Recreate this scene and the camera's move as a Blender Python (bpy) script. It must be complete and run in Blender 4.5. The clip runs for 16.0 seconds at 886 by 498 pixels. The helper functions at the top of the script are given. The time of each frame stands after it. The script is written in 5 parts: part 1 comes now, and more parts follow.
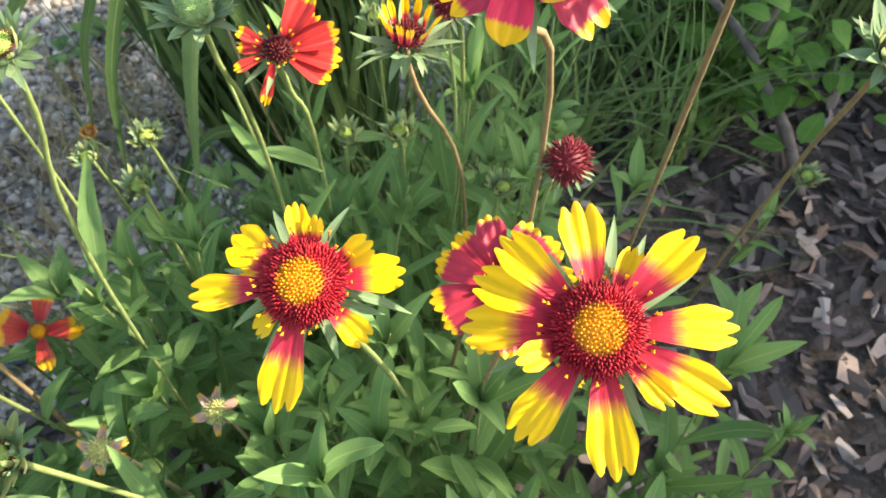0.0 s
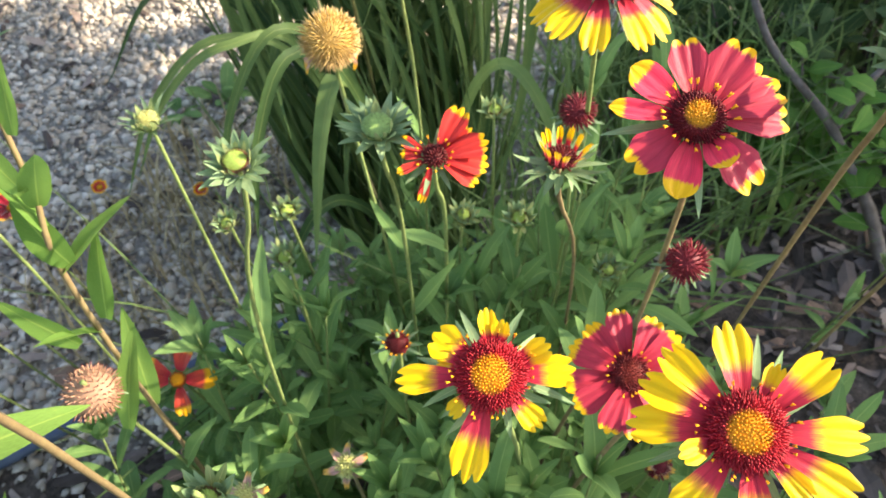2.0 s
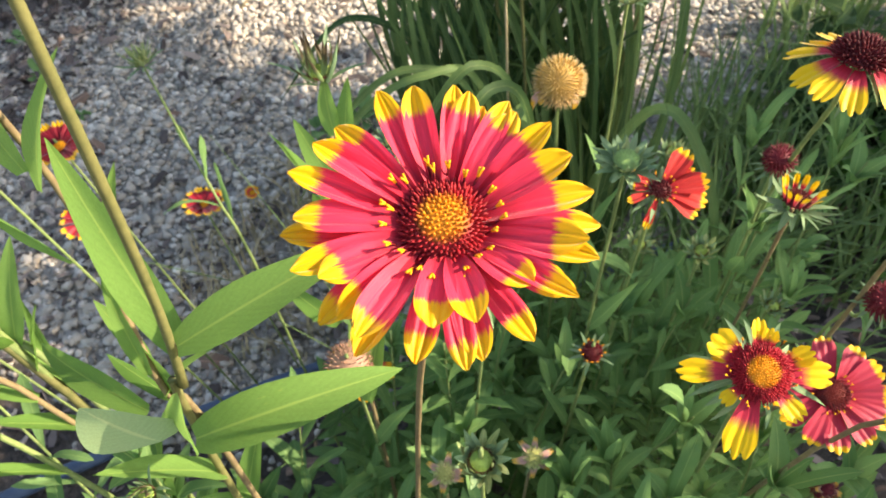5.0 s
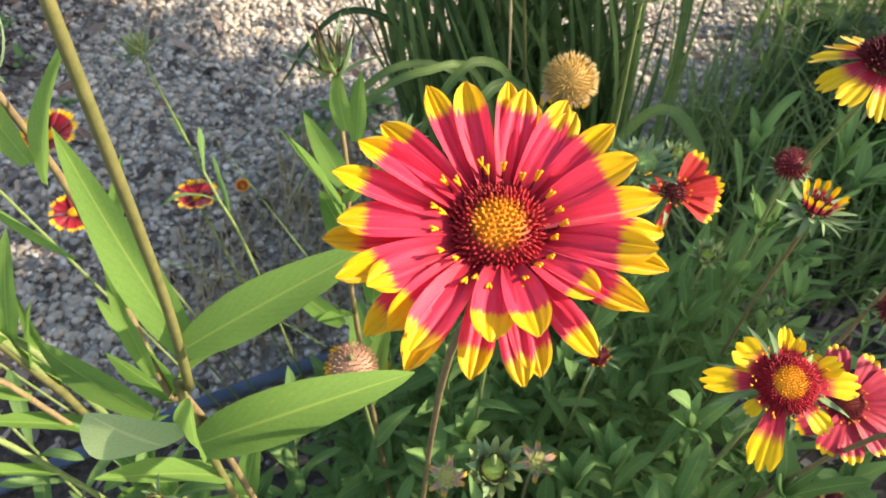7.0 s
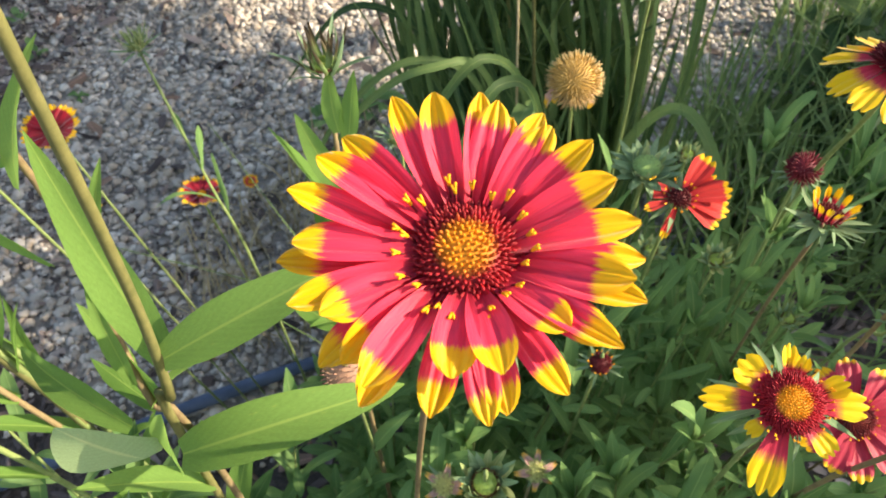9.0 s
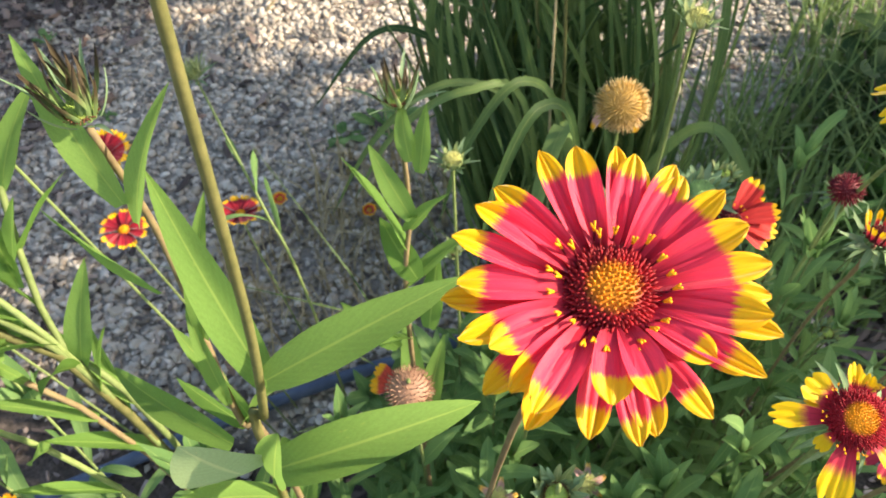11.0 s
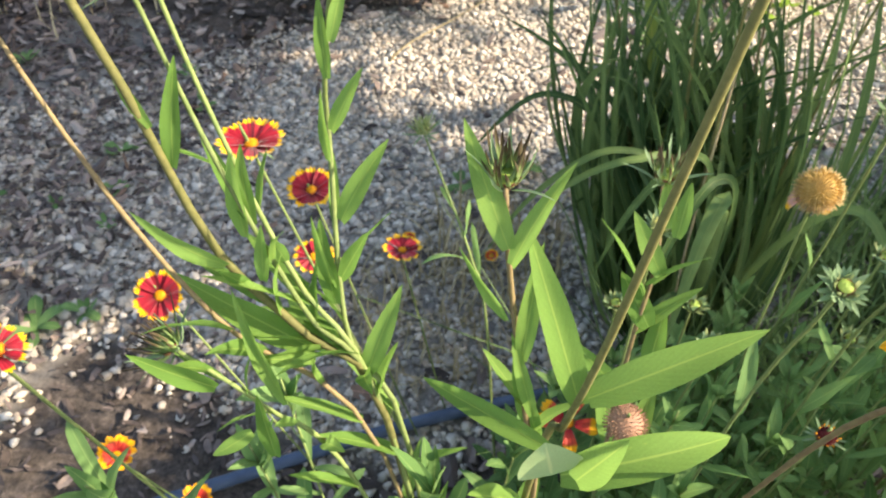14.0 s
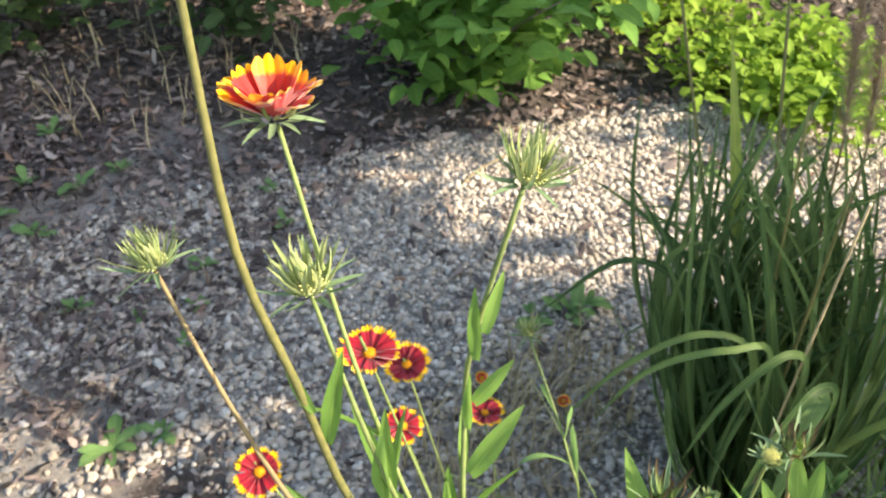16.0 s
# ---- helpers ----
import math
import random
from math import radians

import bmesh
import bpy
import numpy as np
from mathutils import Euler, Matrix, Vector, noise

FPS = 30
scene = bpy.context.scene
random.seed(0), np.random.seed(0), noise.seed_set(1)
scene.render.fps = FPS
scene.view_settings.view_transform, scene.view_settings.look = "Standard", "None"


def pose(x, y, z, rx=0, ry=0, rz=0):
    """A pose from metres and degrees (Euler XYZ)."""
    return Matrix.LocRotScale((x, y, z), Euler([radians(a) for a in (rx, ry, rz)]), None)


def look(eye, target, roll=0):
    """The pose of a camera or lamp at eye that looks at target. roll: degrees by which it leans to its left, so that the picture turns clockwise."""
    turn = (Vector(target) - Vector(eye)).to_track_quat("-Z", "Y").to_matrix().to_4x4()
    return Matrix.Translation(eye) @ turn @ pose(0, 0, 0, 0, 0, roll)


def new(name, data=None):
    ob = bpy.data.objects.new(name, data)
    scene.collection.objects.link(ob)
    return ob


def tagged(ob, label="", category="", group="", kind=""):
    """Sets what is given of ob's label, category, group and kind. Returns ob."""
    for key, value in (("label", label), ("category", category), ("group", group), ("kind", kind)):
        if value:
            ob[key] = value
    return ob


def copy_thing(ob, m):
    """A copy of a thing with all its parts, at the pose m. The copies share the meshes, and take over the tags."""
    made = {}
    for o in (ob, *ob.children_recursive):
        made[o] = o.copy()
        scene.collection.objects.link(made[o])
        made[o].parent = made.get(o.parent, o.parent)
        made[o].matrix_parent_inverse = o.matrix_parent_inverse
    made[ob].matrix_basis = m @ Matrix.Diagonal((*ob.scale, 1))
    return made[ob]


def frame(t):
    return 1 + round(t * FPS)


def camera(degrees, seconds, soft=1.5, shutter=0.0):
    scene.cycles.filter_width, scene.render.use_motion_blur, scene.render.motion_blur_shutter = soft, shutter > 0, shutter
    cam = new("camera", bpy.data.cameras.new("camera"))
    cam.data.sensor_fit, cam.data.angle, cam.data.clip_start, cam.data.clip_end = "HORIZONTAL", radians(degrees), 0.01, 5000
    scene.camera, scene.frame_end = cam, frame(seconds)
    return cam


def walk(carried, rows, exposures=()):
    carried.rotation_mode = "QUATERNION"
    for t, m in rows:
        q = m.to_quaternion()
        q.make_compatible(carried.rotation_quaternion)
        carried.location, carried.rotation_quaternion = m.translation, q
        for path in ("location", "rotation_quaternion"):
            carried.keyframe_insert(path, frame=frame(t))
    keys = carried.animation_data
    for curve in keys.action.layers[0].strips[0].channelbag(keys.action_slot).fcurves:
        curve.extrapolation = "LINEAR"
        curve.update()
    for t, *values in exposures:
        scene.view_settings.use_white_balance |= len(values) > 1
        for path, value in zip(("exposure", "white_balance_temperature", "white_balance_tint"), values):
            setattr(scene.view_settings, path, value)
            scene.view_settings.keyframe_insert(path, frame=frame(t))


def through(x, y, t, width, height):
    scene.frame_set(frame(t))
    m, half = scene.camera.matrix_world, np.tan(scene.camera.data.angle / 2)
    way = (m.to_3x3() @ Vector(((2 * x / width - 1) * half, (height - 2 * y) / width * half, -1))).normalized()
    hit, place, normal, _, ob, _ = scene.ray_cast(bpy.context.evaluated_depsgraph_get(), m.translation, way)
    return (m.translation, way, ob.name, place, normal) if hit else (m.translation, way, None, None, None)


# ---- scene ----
cam = camera(62.4, 16.0, 1.6)
cam.data.dof.use_dof = True
cam.data.dof.focus_distance, cam.data.dof.aperture_fstop = 0.18, 44.0
PATH = [
    (0.0, -0.0000, 0.0000, 0.7494, 34.00, -2.00, 0.00),
    (0.5, -0.0092, 0.0084, 0.7587, 34.88, -2.07, -0.14),
    (1.0, -0.0122, 0.0097, 0.7718, 36.84, -1.76, 1.56),
    (1.5, -0.0189, 0.0056, 0.7824, 37.65, -0.95, 3.05),
    (2.0, -0.0343, -0.0112, 0.7901, 37.83, 0.15, 4.64),
    (2.5, -0.0461, -0.0263, 0.7965, 38.24, 0.71, 6.50),
    (3.0, -0.0611, -0.0355, 0.8037, 38.67, 0.12, 6.98),
    (3.5, -0.0647, -0.0451, 0.8104, 39.10, 1.53, 8.27),
    (4.0, -0.0812, -0.0457, 0.8187, 38.82, 0.93, 9.69),
    (4.5, -0.0933, -0.0523, 0.8222, 39.55, 1.38, 10.97),
    (5.0, -0.1113, -0.0629, 0.8273, 40.22, 0.75, 11.63),
    (7.5, -0.1260, -0.0540, 0.8190, 39.74, -1.09, 11.80),
    (8.0, -0.1160, -0.0470, 0.8170, 39.36, -0.82, 12.70),
    (10.5, -0.1350, -0.0457, 0.8238, 39.55, 0.09, 12.59),
    (11.0, -0.1446, -0.0575, 0.8329, 40.28, 0.31, 12.74),
    (11.5, -0.1584, -0.0722, 0.8378, 40.80, -0.19, 13.08),
    (12.0, -0.1643, -0.0891, 0.8383, 41.70, 0.64, 13.55),
    (12.5, -0.1767, -0.1010, 0.8487, 40.70, 0.13, 15.28),
    (13.0, -0.2023, -0.1190, 0.8516, 41.92, -0.32, 15.57),
    (13.5, -0.2228, -0.1234, 0.8682, 42.33, -0.66, 17.16),
    (14.0, -0.2416, -0.1287, 0.8813, 43.77, -0.64, 18.85),
    (14.5, -0.2545, -0.1164, 0.8992, 45.10, -0.24, 20.37),
    (15.0, -0.2740, -0.1151, 0.9249, 46.74, -0.30, 21.50),
    (15.5, -0.2988, -0.1090, 0.9426, 48.41, -0.67, 22.70),
    (16.0, -0.3071, -0.0938, 0.9615, 49.72, -0.38, 23.33),
]
walk(cam, [(t, pose(x, y, z, rx, ry, rz)) for t, x, y, z, rx, ry, rz in PATH], [(0.0, 1.76, 7300, 10), (1.5, 1.70, 7300, 10), (3.5, 1.56, 7300, 10), (5.0, 1.38, 7300, 10), (8.0, 1.24, 7300, 10), (11.0, 1.32, 7300, 10), (13.5, 1.44, 7300, 10), (16.0, 1.55, 7300, 10)])

# ---- light ----
SUN = Vector((0.84, 0.14, 0.54)).normalized()
world = bpy.data.worlds.new("sky")
scene.world = world
world.use_nodes = True
wn = world.node_tree
sky = wn.nodes.new("ShaderNodeTexSky")
sky.sky_type, sky.sun_disc = "NISHITA", False
sky.sun_elevation = math.asin(SUN.z)
sky.sun_rotation = math.atan2(SUN.x, SUN.y)
wn.links.new(sky.outputs[0], wn.nodes["Background"].inputs[0])
wn.nodes["Background"].inputs[1].default_value = 0.15
lamp = bpy.data.lights.new("sun", "SUN")
lamp.energy, lamp.angle, lamp.color = 4.5, radians(0.6), (1.0, 0.92, 0.80)
sun = new("sun", lamp)
sun.matrix_world = look(SUN * 20, (0, 0, 0))

# ---- materials ----


class Mat:
    """A node material with a principled shader and short ways to wire it."""

    def __init__(self, name, rough=0.6, spec=0.3):
        self.m = bpy.data.materials.new(name)
        self.m.use_nodes = True
        self.t = self.m.node_tree
        self.b = self.t.nodes["Principled BSDF"]
        self.out = self.t.nodes["Material Output"]
        self.b.inputs["Roughness"].default_value = rough
        self.b.inputs["Specular IOR Level"].default_value = spec

    def node(self, kind, **values):
        n = self.t.nodes.new(kind)
        for k, v in values.items():
            n.inputs[k.replace("_", " ")].default_value = v
        return n

    def link(self, a, b):
        self.t.links.new(a, b)

    def noise(self, scale, detail=4.0, rough=0.6, coord="Object"):
        c = self.t.nodes.new("ShaderNodeTexCoord")
        n = self.node("ShaderNodeTexNoise", Scale=scale, Detail=detail, Roughness=rough)
        self.link(c.outputs[coord], n.inputs["Vector"])
        return n.outputs["Fac"]

    def ramp(self, fac, stops, interp="LINEAR"):
        r = self.t.nodes.new("ShaderNodeValToRGB")
        r.color_ramp.interpolation = interp
        e = r.color_ramp.elements
        while len(e) < len(stops):
            e.new(0.5)
        for el, (p, c) in zip(e, stops):
            el.position, el.color = p, (*c, 1)
        self.link(fac, r.inputs["Fac"])
        return r.outputs["Color"]

    def math(self, op, a, b=None):
        n = self.t.nodes.new("ShaderNodeMath")
        n.operation = op
        for i, v in enumerate((a, b)):
            if v is None:
                continue
            if isinstance(v, (int, float)):
                n.inputs[i].default_value = v
            else:
                self.link(v, n.inputs[i])
        return n.outputs[0]

    def mix(self, fac, a, b, mode="MIX"):
        n = self.t.nodes.new("ShaderNodeMix")
        n.data_type, n.blend_type = "RGBA", mode
        for i, v in ((0, fac), (6, a), (7, b)):
            if isinstance(v, (int, float)):
                n.inputs[i].default_value = v
            elif isinstance(v, tuple):
                n.inputs[i].default_value = (*v, 1)
            else:
                self.link(v, n.inputs[i])
        return n.outputs[2]

    def random(self):
        return self.t.nodes.new("ShaderNodeObjectInfo").outputs["Random"]

    def island(self):
        return self.t.nodes.new("ShaderNodeNewGeometry").outputs["Random Per Island"]

    def uv(self):
        c = self.t.nodes.new("ShaderNodeTexCoord")
        s = self.t.nodes.new("ShaderNodeSeparateXYZ")
        self.link(c.outputs["UV"], s.inputs[0])
        return s.outputs[0], s.outputs[1]

    def hsv(self, col, value, sat=None):
        n = self.t.nodes.new("ShaderNodeHueSaturation")
        self.link(col, n.inputs["Color"])
        self.link(value, n.inputs["Value"])
        if sat is not None:
            self.link(sat, n.inputs["Saturation"])
        return n.outputs[0]

    def scale(self, fac, lo, hi):
        n = self.t.nodes.new("ShaderNodeMapRange")
        self.link(fac, n.inputs[0])
        n.inputs[3].default_value, n.inputs[4].default_value = lo, hi
        return n.outputs[0]

    def bump(self, height, strength=0.3, distance=0.001):
        n = self.node("ShaderNodeBump", Strength=strength, Distance=distance)
        self.link(height, n.inputs["Height"])
        self.link(n.outputs[0], self.b.inputs["Normal"])

    def done(self, col, glow_through=0.0):
        """glow_through: the share of light that passes a thin leaf or petal."""
        self.link(col, self.b.inputs["Base Color"])
        if glow_through:
            tr = self.t.nodes.new("ShaderNodeBsdfTranslucent")
            self.link(col, tr.inputs["Color"])
            mx = self.t.nodes.new("ShaderNodeMixShader")
            mx.inputs[0].default_value = glow_through
            self.link(self.b.outputs[0], mx.inputs[1])
            self.link(tr.outputs[0], mx.inputs[2])
            self.link(mx.outputs[0], self.out.inputs["Surface"])
        return self.m


def petal_mat(name, edge, red, deep, yellow, blend=0.05):
    """Red at the base, yellow from the share `edge` of the length on, with fine streaks along it."""
    m = Mat(name, 0.48, 0.3)
    u, v = m.uv()
    c = m.t.nodes.new("ShaderNodeTexCoord")
    sc = m.node("ShaderNodeMapping")
    sc.inputs["Scale"].default_value = (2.0, 16.0, 1.0)
    m.link(c.outputs["UV"], sc.inputs["Vector"])
    nz = m.node("ShaderNodeTexNoise", Scale=1.6, Detail=3.0)
    m.link(sc.outputs[0], nz.inputs["Vector"])
    streak = nz.outputs["Fac"]
    wob = m.math("MULTIPLY", m.math("SUBTRACT", streak, 0.5), 0.22)
    shift = m.math("MULTIPLY", m.math("SUBTRACT", m.random(), 0.5), 0.12)
    fac = m.math("ADD", m.math("ADD", u, wob), shift)
    redc = m.ramp(u, [(0.0, deep), (0.42, red), (1.0, red)])
    redc = m.hsv(redc, m.scale(streak, 0.62, 1.35))
    # groove shade put into the red: two darker lines along the troughs
    fold = m.math("ABSOLUTE", m.math("SUBTRACT", m.math("ABSOLUTE", m.math("SUBTRACT", v, 0.5)), 0.17))
    redc = m.hsv(redc, m.scale(m.ramp(fold, [(0.0, (0, 0, 0)), (0.035, (1, 1, 1))]), 0.80, 1.0))
    yel = m.hsv(m.ramp(streak, [(0.3, yellow), (0.75, (yellow[0] * 1.05, yellow[1] * 1.18, yellow[2]))]), m.scale(m.noise(300), 0.88, 1.1))
    col = m.mix(m.ramp(fac, [(edge - blend, (0, 0, 0)), (edge + blend, (1, 1, 1))]), redc, yel)
    m.bump(streak, 0.35, 0.0006)
    m.b.inputs["Sheen Weight"].default_value = 0.4
    m.b.inputs["Sheen Roughness"].default_value = 0.4
    return m.done(col, 0.22)


def leaf_mat(name, dark, light, through=0.35, rough=0.6):
    m = Mat(name, rough + 0.06, 0.13)
    u, v = m.uv()
    rib = m.ramp(m.math("ABSOLUTE", m.math("SUBTRACT", v, 0.5)), [(0.0, (1, 1, 1)), (0.018, (0.8, 0.8, 0.8)), (0.04, (0, 0, 0))])
    n1 = m.noise(60)
    body = m.mix(m.random(), dark, light)
    body = m.hsv(body, m.scale(n1, 0.7, 1.25))
    wave = m.node("ShaderNodeTexWave", Scale=4.5, Distortion=3.5, Detail=2.0)
    bend = m.t.nodes.new("ShaderNodeCombineXYZ")
    m.link(m.math("SUBTRACT", u, m.math("MULTIPLY", m.math("ABSOLUTE", m.math("SUBTRACT", v, 0.5)), 0.5)), bend.inputs[0])
    m.link(bend.outputs[0], wave.inputs["Vector"])
    body = m.hsv(body, m.scale(wave.outputs["Fac"], 0.975, 1.02))
    spots = m.ramp(m.noise(22, 3, 0.6), [(0.66, (0, 0, 0)), (0.74, (1, 1, 1))])
    body = m.mix(m.scale(spots, 0.0, 0.3), body, (light[0] * 1.9, light[1] * 1.1, light[2]))
    body = m.mix(m.scale(rib, 0.0, 0.6), body, (light[0] * 1.6, light[1] * 1.3, light[2] * 1.3))
    m.bump(m.noise(900, 3.0), 0.25, 0.0004)
    return m.done(body, through)


def plain_mat(name, a, b, scale=80.0, rough=0.7, bump=0.3, through=0.0, detail=6.0):
    m = Mat(name, rough, 0.25)
    n = m.noise(scale, detail)
    col = m.ramp(n, [(0.3, a), (0.7, b)])
    col = m.hsv(col, m.scale(m.random(), 0.82, 1.15))
    m.bump(m.noise(scale * 5), bump, 0.0006)
    return m.done(col, through)


def radial_mat(name, inner, mid, outer, p1, p2, tip=None):
    m = Mat(name, 0.6, 0.3)
    u, v = m.uv()
    col = m.ramp(u, [(0.0, inner), (p1, inner), (p2, mid), (1.0, outer)])
    if tip:
        col = m.mix(m.ramp(v, [(0.54, (0, 0, 0)), (0.72, (1, 1, 1))]), col, tip)
    col = m.hsv(col, m.scale(m.island(), 0.65, 1.3))
    return m.done(col, 0.08)


RED, DEEP, YEL = (0.84, 0.036, 0.086), (0.40, 0.006, 0.022), (0.86, 0.44, 0.004)
petal_red = petal_mat("petal_red", 0.73, RED, DEEP, YEL, 0.03)
petal_rose = petal_mat("petal_rose", 0.82, (0.48, 0.028, 0.058), DEEP, YEL, 0.03)
petal_yellow = petal_mat("petal_yellow", 0.39, (0.70, 0.035, 0.07), DEEP, (0.88, 0.50, 0.003), 0.09)
petal_orange = petal_mat("petal_orange", 0.62, (0.66, 0.065, 0.035), DEEP, (0.86, 0.38, 0.005), 0.06)
petal_dry = petal_mat("petal_dry", 0.72, (0.52, 0.30, 0.25), (0.42, 0.16, 0.13), (0.72, 0.38, 0.06), 0.12)
petal_faded = petal_mat("petal_faded", 0.62, (0.62, 0.36, 0.33), (0.50, 0.22, 0.20), (0.80, 0.42, 0.03), 0.12)
disc_gold = radial_mat("disc_gold", (0.74, 0.30, 0.008), (0.40, 0.014, 0.022), (0.36, 0.009, 0.022), 0.33, 0.44)
disc_hero = radial_mat("disc_hero", (0.66, 0.24, 0.010), (0.34, 0.012, 0.016), (0.30, 0.008, 0.016), 0.26, 0.42)
disc_far = radial_mat("disc_far", (0.72, 0.32, 0.008), (0.50, 0.14, 0.010), (0.14, 0.004, 0.010), 0.45, 0.65)
petal_far = petal_mat("petal_far", 0.72, (0.33, 0.008, 0.022), (0.12, 0.003, 0.008), YEL, 0.05)
petal_scarlet = petal_mat("petal_scarlet", 0.80, (0.62, 0.035, 0.028), (0.40, 0.008, 0.014), YEL, 0.03)
disc_red = radial_mat("disc_red", (0.62, 0.26, 0.008), (0.15, 0.004, 0.008), (0.12, 0.003, 0.008), 0.30, 0.44)
disc_wine = radial_mat("disc_wine", (0.20, 0.02, 0.012), (0.13, 0.006, 0.008), (0.14, 0.006, 0.010), 0.3, 0.5)
disc_dark = radial_mat("disc_dark", (0.10, 0.006, 0.008), (0.10, 0.005, 0.008), (0.17, 0.010, 0.014), 0.4, 0.7)
disc_green = radial_mat("disc_green", (0.36, 0.47, 0.10), (0.13, 0.05, 0.025), (0.15, 0.06, 0.03), 0.62, 0.74)
disc_fresh = radial_mat("disc_fresh", (0.34, 0.48, 0.15), (0.32, 0.46, 0.17), (0.28, 0.40, 0.17), 0.5, 0.8)
disc_pale = radial_mat("disc_pale", (0.52, 0.50, 0.17), (0.48, 0.49, 0.20), (0.36, 0.42, 0.17), 0.4, 0.7)
ball_tan = radial_mat("ball_tan", (0.52, 0.32, 0.085), (0.50, 0.32, 0.12), (0.44, 0.26, 0.13), 0.4, 0.7, (0.62, 0.44, 0.20))
ball_brown = radial_mat("ball_brown", (0.36, 0.20, 0.125), (0.33, 0.17, 0.105), (0.18, 0.06, 0.045), 0.4, 0.85, (0.10, 0.012, 0.014))
ball_maroon = radial_mat("ball_maroon", (0.16, 0.012, 0.02), (0.18, 0.012, 0.02), (0.30, 0.03, 0.04), 0.4, 0.8)
stigma_mat = radial_mat("stigma", (0.14, 0.004, 0.008), (0.78, 0.31, 0.006), (0.82, 0.36, 0.01), 0.5, 0.56)
sepal_mat = leaf_mat("sepal", (0.185, 0.285, 0.140), (0.280, 0.390, 0.210), 0.34)
bract_mat = leaf_mat("bract", (0.25, 0.32, 0.12), (0.40, 0.44, 0.20), 0.35)


def tipped_mat():
    """Green bracts that end in dark brown bristles."""
    m = Mat("bract_dark_tip", 0.65, 0.25)
    u, v = m.uv()
    col = m.ramp(u, [(0.0, (0.20, 0.30, 0.10)), (0.35, (0.20, 0.28, 0.10)), (0.62, (0.09, 0.07, 0.035)), (1.0, (0.05, 0.03, 0.02))])
    return m.done(m.hsv(col, m.scale(m.random(), 0.8, 1.25)), 0.2)


bract_dark = tipped_mat()
leaf_green = leaf_mat("leaf_green", (0.155, 0.290, 0.058), (0.255, 0.410, 0.098), 0.54)
leaf_pale = leaf_mat("leaf_pale", (0.34, 0.46, 0.20), (0.42, 0.54, 0.26), 0.4)
leaf_shade = leaf_mat("leaf_shade", (0.128, 0.238, 0.074), (0.228, 0.370, 0.128), 0.44)
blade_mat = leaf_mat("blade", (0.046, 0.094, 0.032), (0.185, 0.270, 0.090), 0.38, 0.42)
stem_green = plain_mat("stem_green", (0.145, 0.195, 0.060), (0.235, 0.280, 0.100), 200)
stem_brown = plain_mat("stem_brown", (0.17, 0.115, 0.06), (0.25, 0.19, 0.09), 200)
stem_olive = plain_mat("stem_olive", (0.13, 0.13, 0.042), (0.21, 0.19, 0.068), 200)
straw = plain_mat("straw", (0.32, 0.25, 0.13), (0.5, 0.4, 0.24), 120)
bark = plain_mat("bark", (0.10, 0.075, 0.06), (0.20, 0.16, 0.14), 60)
lime_leaf = leaf_mat("lime_leaf", (0.23, 0.36, 0.045), (0.38, 0.50, 0.085), 0.42)
# lighter copy of the blade colour, with sunlight put into it
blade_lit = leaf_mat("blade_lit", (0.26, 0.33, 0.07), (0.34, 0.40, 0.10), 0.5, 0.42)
shrub_leaf = leaf_mat("shrub_leaf", (0.09, 0.20, 0.04), (0.16, 0.31, 0.06), 0.38)
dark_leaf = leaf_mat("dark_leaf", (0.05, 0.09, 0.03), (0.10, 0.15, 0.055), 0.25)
dry_leaf = leaf_mat("dry_leaf", (0.16, 0.09, 0.06), (0.36, 0.24, 0.17), 0.15)
plume_mat = plain_mat("plume", (0.50, 0.38, 0.27), (0.68, 0.54, 0.40), 300, through=0.6)
pipe_mat = plain_mat("pipe", (0.05, 0.07, 0.11), (0.09, 0.12, 0.18), 30, 0.4)


def stone_mat():
    m = Mat("gravel_stone", 0.85, 0.25)
    r = m.math("FRACT", m.math("ADD", m.island(), m.random()))
    col = m.ramp(r, [(0.0, (0.17, 0.145, 0.12)), (0.14, (0.31, 0.27, 0.23)), (0.4, (0.45, 0.40, 0.33)), (0.55, (0.43, 0.34, 0.25)), (0.8, (0.56, 0.485, 0.40)), (1.0, (0.69, 0.61, 0.51))])
    col = m.hsv(col, m.scale(m.noise(160), 0.75, 1.2))
    m.bump(m.noise(500), 0.5, 0.001)
    return m.done(col)


